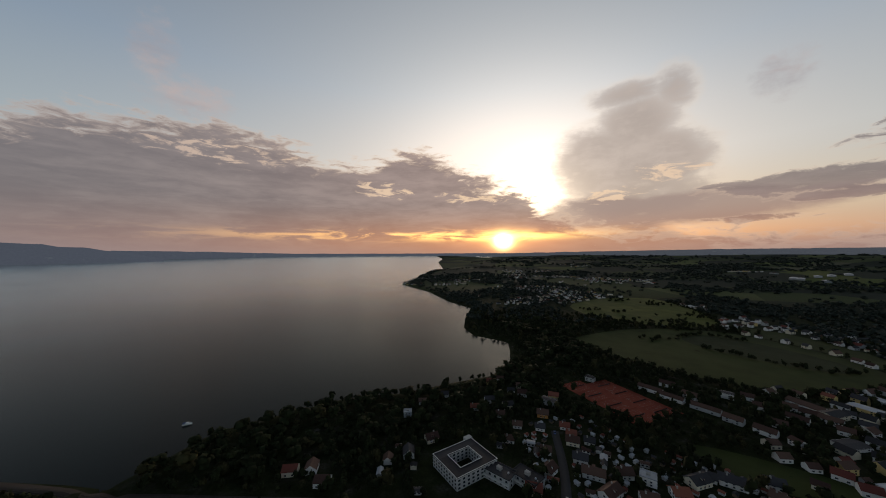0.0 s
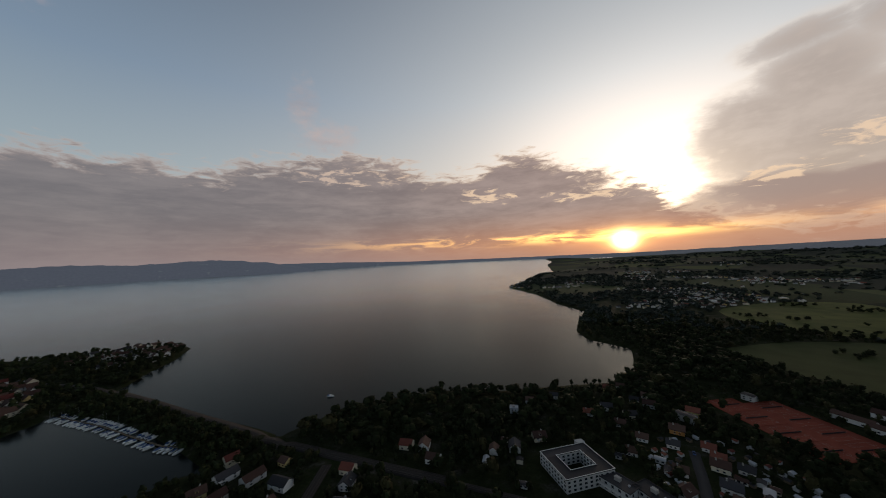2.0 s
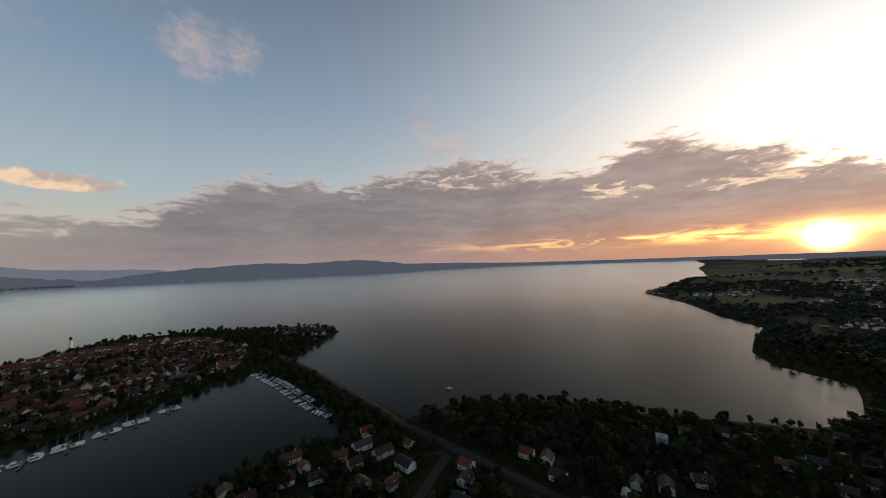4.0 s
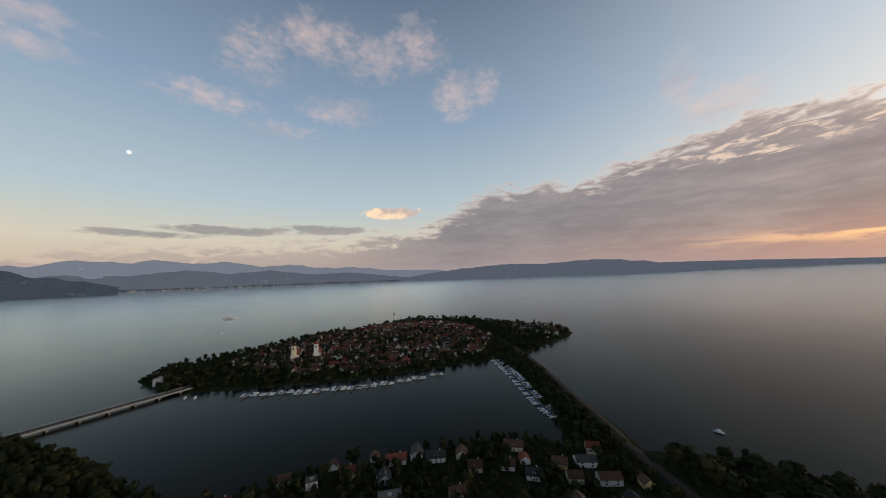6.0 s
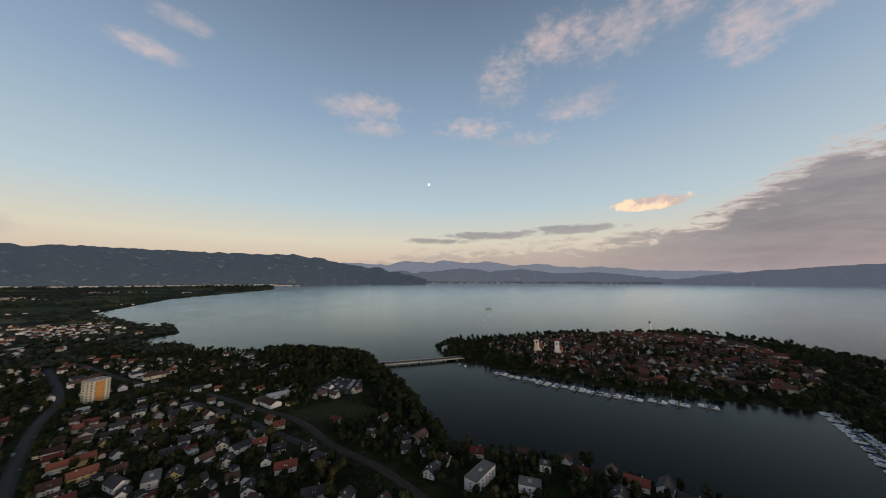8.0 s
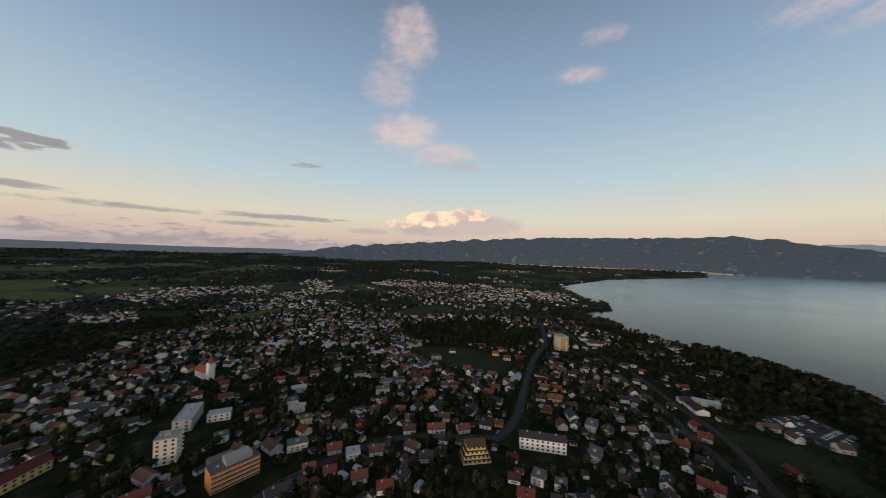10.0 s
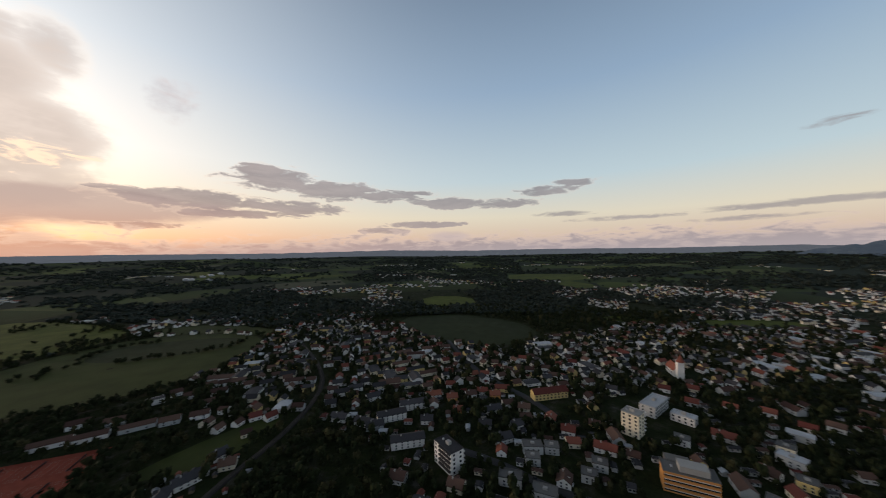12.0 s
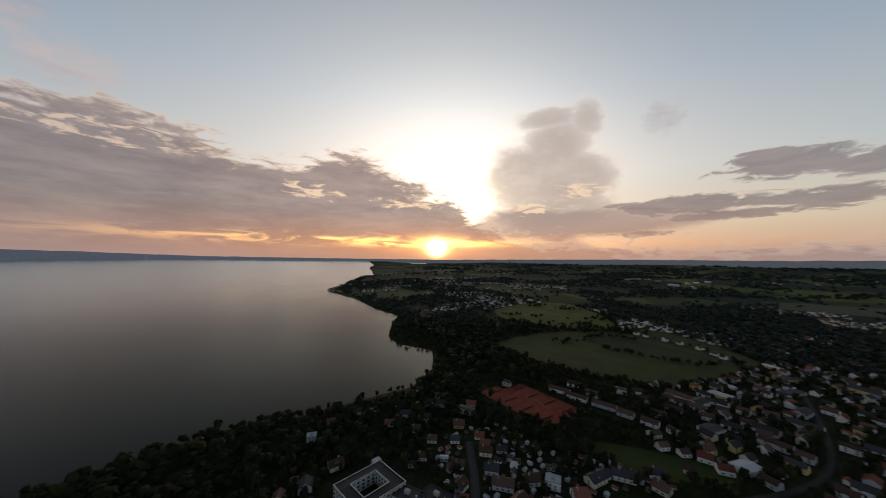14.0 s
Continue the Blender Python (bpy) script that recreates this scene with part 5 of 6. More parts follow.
for x, y, r, z, wood, edge in zip(xs[good], ys[good], rs[good], zs[good], wooded[good], edges[good]):
    if not wood and noise.noise(Vector((x / 45, y / 45, 21))) < dice.uniform(-0.9, 0.25):
        continue
    cr = 3.4 + 6.2 * dice.random() ** 1.5 if wood else dice.uniform(1.8, 3.0) + 2.6 * dice.random() ** 3
    if built.free(x, y, cr * 0.55) and crowns.free(x, y, cr * 0.66):
        crowns.add(x, y, cr * 0.66)
        near_spots.append((x, y, z - 0.2, (min(cr * dice.uniform(1.3, 2.0), 7.0 + edge * 0.25) if wood and y > 0 else min(dice.uniform(10, 18), 8.0 + edge * 0.3) if wood else cr * dice.uniform(2.0, 3.1)), cr))
near_spots.sort(key=lambda s: math.hypot(s[0], s[1]))
for i, (x, y, z, h, cr) in enumerate(near_spots[:290]):
    k = dice.choice((0, 0, 1, 1, 2, 3, 4, 4, 5, 5))
    leaf, tall, word = kinds[k]
    m = pose(x, y, z, 0, 0, dice.uniform(0, 360))
    key = ("tree", k)
    if key not in STOCK:
        STOCK[key] = make_tree(k, leaf, tall)
        STOCK[key].matrix_basis = m
        ob = STOCK[key]
    else:
        ob = copy_thing(STOCK[key], m)
    ob.scale = (cr / 5.0, cr / 5.0, h / 12.0) if not tall else (cr / 4.2, cr / 4.2, h / 12.0)
    tagged(ob, word + (" beside houses" if i % 2 else " in a garden"), "tree", "garden trees")
rest = near_spots[290:]
woods("wood", "dark green trees between the houses", rest[0::3], 6, 44, LEAVES[0], 11)
woods("wood", "mid green trees between the houses", rest[1::3], 6, 44, LEAVES[1], 31)
woods("wood", "olive and yellowing trees between the houses", rest[2::9], 6, 44, LEAVES[2], 51)
woods("wood", "dense dark trees between the houses", [s for i, s in enumerate(rest) if i % 9 in (5, 8)], 6, 44, LEAVES[0], 71)

# shore, causeway and island greenery
green = []
for polygon, count, low, high, gap in ((CAUSEWAY, 1800, 4.5, 9.5, 3.2), (ISLAND, 6000, 5.0, 13.0, 4.2)):
    px, py = [p[0] for p in polygon], [p[1] for p in polygon]
    xs = np.array([dice.uniform(min(px), max(px)) for _ in range(count)])
    ys = np.array([dice.uniform(min(py), max(py)) for _ in range(count)])
    good = inside(polygon, xs, ys) & (ashore(xs, ys) > 2) & (distance(RAIL_ISLAND, xs, ys) > 7.5)
    streets = inside(ISLAND_TOWN, xs, ys) if polygon is ISLAND else good & False
    if polygon is CAUSEWAY:
        good &= distance(CAUSEWAY[:5], xs, ys) > 15
    good &= ~((xs < -560) & (np.sin(xs * 12.9 + ys * 7.7) > -0.3))
    for x, y, z, street in zip(xs[good], ys[good], heights(xs, ys)[good], streets[good]):
        if street and dice.random() < 0.93 or not built.free(x, y, 2.5) or not crowns.free(x, y, gap / 2):
            continue
        crowns.add(x, y, gap / 2)
        green.append((x, y, z - 0.2, dice.uniform(low, high), dice.uniform(2.2, 4.0) if polygon is CAUSEWAY else dice.uniform(3, 5.5)))
woods("wood", "dark trees along the causeway and island shore", green[0::2], 6, 44, LEAVES[0], 91)
woods("wood", "green bushes and trees along the causeway and island shore", green[1::2], 6, 44, LEAVES[1], 92)

hedges = []
for line, step in (([(330, 640), (372, 655), (395, 625), (380, 590)], 4.0), ([(392, 480), (425, 415), (462, 372), (505, 370)], 6.0), ([(398, 535), (455, 552), (492, 500)], 7.0), ([(209, 520), (235, 430), (270, 375), (330, 322), (420, 312), (505, 335)], 4.0), ([(545, 610), (600, 715), (650, 890)], 7.0)):
    for (x0, y0), (x1, y1) in zip(line, line[1:]):
        for k in range(int(math.hypot(x1 - x0, y1 - y0) / step)):
            s = (k + dice.random()) * step / math.hypot(x1 - x0, y1 - y0)
            x, y = x0 + (x1 - x0) * s + dice.uniform(-4, 4), y0 + (y1 - y0) * s + dice.uniform(-4, 4)
            hedges.append((x, y, height_at(x, y), dice.uniform(4, 9), dice.uniform(2.5, 4.5)))
clump_dice = random.Random(577)
for cx, cy, spread, count in ((372, 800, 15, 16), (430, 760, 12, 10), (470, 640, 26, 34), (560, 690, 24, 26), (600, 860, 30, 30), (520, 930, 20, 18), (455, 590, 22, 24), (360, 520, 14, 12), (530, 560, 20, 20)):
    for k in range(count):
        x, y = clump_dice.gauss(cx, spread), clump_dice.gauss(cy, spread * 0.6)
        hedges.append((x, y, height_at(x, y), clump_dice.uniform(4, 9), clump_dice.uniform(2.5, 4.5)))
woods("hedgerow", "dark hedgerows and trees across the meadows", hedges, 5, 40, LEAVES[0], 131)

far_spots = []
xs, ys, rs = strewn(90000, 148, 374, 700, 4600, 1.5)
good = ashore(xs, ys) > 8
for f in FIELDS:
    good &= ~inside(f, xs, ys)
ys_shore = dict(zip(zip(xs[good], ys[good]), ashore(xs, ys)[good]))
for x, y, r, z in zip(xs[good], ys[good], rs[good], heights(xs, ys)[good]):
    forest = noise.fractal(Vector((x / 520, y / 520, 33)), 1.0, 2.0, 4) + (0.22 if r > 1500 and x > 250 and y < 900 else 0.0)
    shore_belt = r < 2600 and ys_shore[(x, y)] < 60 and x < 700
    if len(far_spots) >= 19000 or not shore_belt and forest < dice.uniform(0.02, 0.14) and dice.random() > 0.05:
        continue
    if town(x, y) > 0.2 and dice.random() < 0.5:
        continue
    far_spots.append((x, y, z - 1, dice.uniform(6, 11) * (1 + r / 6000), dice.uniform(3.5, 6.5) * (1 + r / 2200)))
woods("far_wood", "far dark woods and hedgerows over the plain", far_spots[0::2], 5, 26, HAZED_LEAVES, 111, 0.62, False)
woods("far_wood", "far green woods and hedgerows over the plain", far_spots[1::2], 5, 26, HAZED_LEAVES, 112, 0.62, False)

# ---- landmarks ----
def storeys(root, x0, x1, y, floors, material=GLASS, rise=2.7, deep=0.06, height=1.4, step=3.2, width=1.5, flip=1, low=1.0):
    """Separate windows along a wall that runs in x at y; flip turns them to the far side."""
    first = None
    count = max(1, int((x1 - x0 - 0.8) / step))
    for k in range(count):
        for f in range(floors):
            m = pose(x0 + (x1 - x0) * (k + 0.5) / count, y, low + f * rise)
            if first is None:
                first = part("window", cube(-width / 2, -deep * flip if flip > 0 else -0.02, 0, width / 2, 0.02 if flip > 0 else deep, height), material, root)
                first.matrix_basis = m
            else:
                again(first, m)


def storeys_side(root, y0, y1, x, floors, flip=1, rise=2.7, height=1.4, step=3.2, width=1.5, low=1.0):
    first = None
    count = max(1, int((y1 - y0 - 0.8) / step))
    for k in range(count):
        for f in range(floors):
            m = pose(x, y0 + (y1 - y0) * (k + 0.5) / count, low + f * rise)
            if first is None:
                first = part("window", cube(-0.02 if flip > 0 else -0.06, -width / 2, 0, 0.06 if flip > 0 else 0.02, width / 2, height), GLASS, root)
                first.matrix_basis = m
            else:
                again(first, m)


def block(name, label, x, y, turn, w, d, floors, wall, roof=FLAT_ROOF, rise=2.7, sides=True, category="building", step=3.2):
    """A flat-roofed building with parapet and windows on all walls."""
    root = tagged(new(name), label, category)
    root.matrix_basis = pose(x, y, height_at(x, y), 0, 0, turn)
    h = floors * rise + 0.4
    part("wall", cube(-w / 2, -d / 2, -3, w / 2, d / 2, h), wall, root)
    part("roof", flat_roof(w, d, h), roof, root)
    part("roof_hatch", cube(-1.6, -1.2, h + 0.2, 1.6, 1.2, h + 2.2), CONCRETE, root)
    part("roof_vent", cube(w * 0.3, -0.5, h + 0.2, w * 0.3 + 1.0, 0.5, h + 1.1), PALE_ROOF, root)
    storeys(root, -w / 2, w / 2, -d / 2, floors, rise=rise, step=step)
    storeys(root, -w / 2, w / 2, d / 2, floors, rise=rise, step=step, flip=-1)
    if sides:
        storeys_side(root, -d / 2, d / 2, w / 2, floors, rise=rise, step=step + 1)
        storeys_side(root, -d / 2, d / 2, -w / 2, floors, -1, rise=rise, step=step + 1)
    return root


def balconies(root, x0, x1, y, floors, rise=2.7, out=1.5, material=FRAME, count=1):
    span = (x1 - x0) / count
    for k in range(count):
        for f in range(1, floors):
            a, b = x0 + k * span + 0.3, x0 + (k + 1) * span - 0.3
            bm = cube(a, y - out, f * rise, b, y, f * rise + 0.15)
            box(bm, a, y - out, f * rise + 0.154, b, y - out + 0.08, f * rise + 1.05)
            part("balcony", bm, material, root)


# home built round a courtyard, with a stepped wing
home = tagged(new("courtyard_building"), "large white flat-roofed building round a square courtyard", "building")
home.matrix_basis = pose(13, 215, height_at(13, 215), 0, 0, 33) @ Matrix.Diagonal((1.12, 0.95, 0.86, 1.0))
bm = bmesh.new()
for x0, y0, x1, y1 in ((-15, -15, 15, -8), (-15, 8, 15, 15), (-15, -8, -8, 8), (8, -8, 15, 8)):
    box(bm, x0, y0, -3, x1, y1, 8.8)
part("wall", bm, WALLS[3], home)
for x0, y0, x1, y1 in ((-15, -15, 15, -8), (-15, 8, 15, 15), (-15, -8, -8, 8), (8, -8, 15, 8)):
    part("roof", cube(x0, y0, 8.804, x1, y1, 9.0), DARK_ROOF, home)
for a, b in ((15.2, 14.8), (8.2, 7.8)):
    for x0, y0, x1, y1 in ((-a, -a, a, -b), (-a, b, a, a), (-a, -b, -b, b), (b, -b, a, b)):
        part("parapet", cube(x0, y0, 9.004, x1, y1, 9.5), DARK_ROOF, home)
        part("parapet_cap", cube(x0, y0, 9.504, x1, y1, 9.65), FRAME, home)
storeys(home, -15, 15, -15, 3)
storeys_side(home, -15, 15, -15, 3, -1)
storeys_side(home, -15, 15, 15, 3)
storeys(home, -8, 8, 8, 3, step=2.6)
storeys_side(home, -8, 8, 8, 3, -1, step=2.6)
part("stair_tower", cube(11, 15.004, -2, 16, 19, 10.0), WALLS[3], home)
for i, (x, y, turn, w, d, floors) in enumerate(((35, 205, -40, 20, 11, 2), (52, 200, -48, 18, 11, 2))):
    wing = block("wing_building", "white flat-roofed wing beside the courtyard building", x, y, turn, w, d, floors, WALLS[3], DARK_ROOF)
    balconies(wing, -w / 2, w / 2, -d / 2, floors, count=4)

# white slab block with balconies
slab_block = block("apartment_block", "white five-storey apartment block with dark balconies and flat roof", 196, 37, 36, 18.5, 10, 5, WALLS[0], DARK_ROOF)
balconies(slab_block, -9, 9, -5, 5, count=3)
for f in range(5):
    part("balcony", cube(-9.0, 5.0, f * 2.7 + 2.4, 3.0, 6.3, f * 2.7 + 3.4), DARK_ROOF, slab_block)

# hospital-like tower with white roofed wing
tower = block("tower_building", "cream six-storey tower with balcony bands beside a low wing", 231, -102, 40, 12, 11, 6, WALLS[1], CONCRETE)
for f in range(6):
    part("balcony", cube(-6.6, -7.3, f * 2.7 + 2.2, 6.6, -6.0, f * 2.7 + 3.1), WALLS[0], tower)
wing = block("wing_building", "grey three-storey building with a pale flat roof", 265, -140, -52, 30, 12, 3, WALLS[3], PALE_ROOF)
wing = block("wing_building", "low white annexe with a pale flat roof", 247, -152, 40, 16, 9, 2, WALLS[0], PALE_ROOF)

# orange office block
office = block("office_building", "orange four-storey office block with white blinds over its window bands", 175, -101, 65, 26, 12, 4, ORANGE_WALL, FLAT_ROOF, sides=False)
for f in range(4):
    part("window_band", cube(-12.6, 6.0, f * 2.7 + 0.9, 12.6, 6.18, f * 2.7 + 2.3), GLASS, office)
    part("parapet_band", cube(-12.8, 6.0, f * 2.7 + 2.31, 12.8, 6.5, f * 2.7 + 3.35), ORANGE_WALL, office)
    part("parapet_band", cube(-12.8, -6.5, f * 2.7 + 2.31, 12.8, -6.0, f * 2.7 + 3.35), ORANGE_WALL, office)
    part("sun_blind", cube(-12.6, 6.19, f * 2.7 + 1.75, 12.6, 6.26, f * 2.7 + 2.28), FRAME, office, "white roller blinds")
part("rear_wing", cube(-4, -20, -3, 9, -6.52, 8.0), FLAT_ROOF, office)
part("plant_room", cube(-9, -4, 11.6, 5, 4, 15.0), CONCRETE, office)

# yellow terraced house with dark roofs
terrace = tagged(new("terraced_building"), "bright yellow stepped apartment house with dark balconies", "building")
terrace.matrix_basis = pose(35, -166, height_at(35, -166), 0, 0, 25)
for f, (w, d) in enumerate(((19, 14), (18, 12.5), (15.5, 11), (12.5, 9.5))):
    part("storey", cube(-w / 2, -d / 2 + f * 0.8, f * 2.7 - (3 if f == 0 else 0), w / 2, d / 2, f * 2.7 + 2.55), WALLS[2], terrace)
    part("terrace_slab", cube(-w / 2 - 0.6, -d / 2 + f * 0.8 - 0.6, f * 2.7 + 2.554, w / 2 + 0.6, d / 2 + 0.6, f * 2.7 + 2.69), DARK_ROOF, terrace)
    part("balcony_rail", cube(-w / 2 - 0.5, d / 2 + 0.3, f * 2.7 + 0.2, w / 2 + 0.5, d / 2 + 0.5, f * 2.7 + 1.2), WALLS[2], terrace)
    storeys(terrace, -w / 2, w / 2, d / 2, 1, flip=-1, low=f * 2.7 + 0.9, step=2.6)
    storeys(terrace, -w / 2, w / 2, -d / 2 + f * 0.8, 1, low=f * 2.7 + 0.9, step=2.6)
roof = part("roof", gable_roof(12.5, 9.5, 10.8, 2.6), BROWN_ROOF, terrace)
part("gable", gable_walls(12.2, 9.2, 10.8, 2.5), WALLS[2], terrace)

# tall block by the main road
tall = block("tower_building", "pale yellow eight-storey tower block by the main road", -55, -465, 20, 17, 13, 8, WALLS[1], CONCRETE)
part("facade_panel", cube(-3, 6.5, 0, 3, 6.75, 21.0), ORANGE_WALL, tall)


def gabled(name, label, x, y, turn, w, d, h, rise, wall, roof, floors, step=3.4):
    root = tagged(new(name), label, "building")
    root.matrix_basis = pose(x, y, height_at(x, y), 0, 0, turn)
    part("wall", gable_walls(w, d, h, rise), wall, root)
    part("roof", gable_roof(w, d, h, rise), roof, root)
    for k in (-0.3, 0.05, 0.32):
        part("chimney", cube(w * k, 0.4, h + rise * 0.5, w * k + 0.9, 1.3, h + rise + 1.0), CONCRETE, root)
    storeys(root, -w / 2, w / 2, -d / 2, floors, step=step)
    storeys(root, -w / 2, w / 2, d / 2, floors, step=step, flip=-1)
    return root


gabled("long_building", "long yellow building with a red tiled roof", 290, -58, -77, 34, 9, 6.5, 3.4, WALLS[2], RED_ROOF, 2)
school = gabled("school_building", "long white three-storey building with a dark roof", -12, -192, 3, 33, 9.5, 9.0, 2.4, WALLS[0], DARK_ROOF, 3)
balconies(school, -16, 16, -4.75, 3, count=5)

# parish church
church = tagged(new("church"), "white church with red roof and a tall white tower", "church")
church.matrix_basis = pose(345, -215, height_at(345, -215), 0, 0, -15)
part("nave_wall", gable_walls(20, 10, 7, 5), WALLS[0], church)
part("nave_roof", gable_roof(20, 10, 7, 5), RED_ROOF, church, "red tiled nave roof")
part("tower", cube(-16, -3, -3, -10.2, 3, 18), WALLS[0], church)
part("tower_roof", cylinder(4.4, 2.6, 18.004, 20.5, 8, -14.1, 0), RED_ROOF, church)
part("onion_dome", cylinder(2.6, 0.1, 20.504, 26, 8, -14.1, 0), RED_ROOF, church)
storeys(church, -9, 9, -5, 1, step=4.0, width=1.2, height=3.2, low=2.2)
storeys(church, -9, 9, 5, 1, step=4.0, width=1.2, height=3.2, low=2.2, flip=-1)
part("clock_face", cube(-14.9, -3.06, 14.5, -13.3, -2.98, 16.1), DARK_ROOF, church)

# churches of the island town
for x, y, cap in [(*p, c) for p, c in zip([(-540, -149), (-546, -116)], (0, 1))]:
    root = tagged(new("church"), "tall pale church tower with a red nave in the old town", "church", "churches of the island town")
    root.matrix_basis = pose(x, y, height_at(x, y), 0, 0, 8)
    part("tower", cube(-3.2, -3.2, -2, 3.2, 3.2, 25), WALLS[0] if cap else WALLS[1], root)
    part("tower_roof", cylinder(4.4, 0.2, 25.004, 31 if cap else 28, 4), RED_ROOF, root)
    part("belfry_opening", cube(-1.0, 3.2, 19, 1.0, 3.28, 22.5), GLASS, root)
    part("belfry_opening", cube(3.2, -1.0, 19, 3.28, 1.0, 22.5), GLASS, root)
    part("nave_wall", gable_walls(30, 12, 9, 6), WALLS[1], root).location = (-18.3, 0, 0)
    part("nave_roof", gable_roof(30, 12, 9, 6), RED_ROOF, root).location = (-18.3, 0, 0)

# lighthouse on the harbour mole
lx, ly = [(-943, 2)][0]
light_tower = tagged(new("lighthouse"), "white round lighthouse at the harbour mouth", "lighthouse")
light_tower.matrix_basis = pose(lx, ly, 1.0)
part("mole", cube(-7, -9, -6, 7, 30, 0.8), STONE, light_tower)
part("shaft", cylinder(3.4, 2.6, 0.804, 21, 16), WALLS[0], light_tower)
part("gallery", cylinder(3.4, 3.4, 21.004, 21.6, 16), CONCRETE, light_tower)
part("lantern", cylinder(1.9, 1.9, 21.604, 24.4, 12), GLASS, light_tower)
part("cap", cylinder(2.6, 0.2, 24.404, 27.5, 12), DARK_ROOF, light_tower)

# road bridge to the island
(bx0, by0), (bx1, by1) = [(-332, -322), (-435, -247)]
span = math.hypot(bx1 - bx0, by1 - by0) + 24
bridge = tagged(new("bridge"), "low concrete road bridge over the lake to the island", "bridge")
bridge.matrix_basis = pose((bx0 + bx1) / 2, (by0 + by1) / 2, 0, 0, 0, math.degrees(math.atan2(by1 - by0, bx1 - bx0)))
part("deck", cube(-span / 2, -6, 2.6, span / 2, 6, 3.8), CONCRETE, bridge)
part("roadway", cube(-span / 2, -4.4, 3.804, span / 2, 4.4, 3.88), ASPHALT, bridge)
for side in (-1, 1):
    part("kerb", cube(-span / 2, side * 5.2 - 0.7, 3.804, span / 2, side * 5.2 + 0.7, 3.98), STONE, bridge)
    bm = bmesh.new()
    for z0 in (4.3, 4.85):
        box(bm, -span / 2, side * 5.9 - 0.05, z0, span / 2, side * 5.9 + 0.05, z0 + 0.1)
    for k in range(int(span / 3)):
        box(bm, -span / 2 + k * 3, side * 5.9 - 0.04, 3.81, -span / 2 + k * 3 + 0.08, side * 5.9 + 0.04, 4.29)
    part("railing", bm, STEEL, bridge)
for k in range(7):
    part("pier", cube(-span / 2 + 14 + k * (span - 28) / 6 - 0.8, -5.0, -5, -span / 2 + 14 + k * (span - 28) / 6 + 0.8, 5.0, 2.596), STONE, bridge)


# ---- tennis courts ----
def tennis_court(w, d):
    root = new("tennis_court")
    part("clay", cube(-w / 2, -d / 2, -1.0, w / 2, d / 2, 0.2), CLAY, root)
    bm = bmesh.new()
    a, b = w * 0.30, d * 0.38
    for x in (-a, -a * 0.75, a * 0.75, a):
        box(bm, x - 0.025, -b, 0.204, x + 0.025, b, 0.215)
    for y in (-b, -b * 0.54, b * 0.54, b):
        box(bm, -a, y - 0.025, 0.216, a, y + 0.025, 0.226)
    part("line_marking", bm, CONCRETE, root)
    bm = bmesh.new()
    box(bm, -a - 0.6, -0.03, 0.21, a + 0.6, 0.03, 1.1)
    part("net", bm, DARK_ROOF, root)
    for x in (-a - 0.7, a + 0.7):
        part("net_post", cylinder(0.06, 0.06, 0.2, 1.25, 6, x, 0), STEEL, root)
    return root


c0, c1, c2, c3 = [Vector(p) for p in COURTS]
first = None
for i in range(4):
    for j in range(2):
        u, v = (i + 0.5) / 4, (j + 0.5) / 2
        at = c0.lerp(c3, u).lerp(c1.lerp(c2, u), v)
        along = (c3 - c0)
        turn = math.degrees(math.atan2(along.y, along.x)) - 90
        m = pose(at.x, at.y, height_at(at.x, at.y) + 0.1, 0, 0, turn)
        if first is None:
            first = tagged(tennis_court((c1 - c0).length / 2 - 2.0, along.length / 4 - 1.6), "red clay tennis court with white lines and net", "tennis court", "tennis courts")
            first.matrix_basis = m
        else:
            copy_thing(first, m)


# ---- boats and jetties ----
def hull(length, beam, height):
    bm = bmesh.new()
    rings = []
    for s, wide, up in ((-0.5, 0.80, 0.0), (-0.2, 1.0, 0.0), (0.15, 0.95, 0.02), (0.38, 0.55, 0.08), (0.5, 0.04, 0.16)):
        rings.append([bm.verts.new((s * length, k * wide * beam / 2, z)) for k, z in ((-1, height * (1 + up)), (-0.75, -0.25), (0.75, -0.25), (1, height * (1 + up)))])
    for a, b in zip(rings, rings[1:]):
        for i in range(3):
            bm.faces.new((a[i], a[i + 1], b[i + 1], b[i]))
        bm.faces.new((a[3], a[0], b[0], b[3]))
    bm.faces.new(rings[0]), bm.faces.new(rings[-1][::-1])
    bmesh.ops.recalc_face_normals(bm, faces=bm.faces)
    return bm


def make_boat(kind):
    root = new("sailing_boat" if kind == 0 else "motor_boat")
    length = (8.5, 7.5, 6.5)[kind]
    part("hull", hull(length, 2.6, 0.9), WHITE, root)
    if kind == 0:
        part("cabin", cube(-0.6, -0.75, 0.85, 2.0, 0.75, 1.35), WHITE, root)
        part("cabin_window", cube(-0.4, -0.78, 1.0, 1.6, 0.78, 1.2), GLASS, root)
        part("mast", cylinder(0.07, 0.04, 0.9, 10.5, 6, 0.8, 0), STEEL, root)
        part("furled_sail", cube(-3.0, -0.15, 1.7, 0.7, 0.15, 2.0), BLUE, root)
    elif kind == 1:
        part("cabin", cube(-1.2, -0.95, 0.9, 1.4, 0.95, 1.9), WHITE, root)
        part("windscreen", cube(1.0, -0.9, 1.3, 1.46, 0.9, 1.8), GLASS, root)
        part("canopy", cube(-3.2, -1.0, 1.0, -1.25, 1.0, 1.9), BLUE, root)
    else:
        part("cover", cube(-3.0, -1.1, 0.85, 1.6, 1.1, 1.25), BLUE, root)
    return root


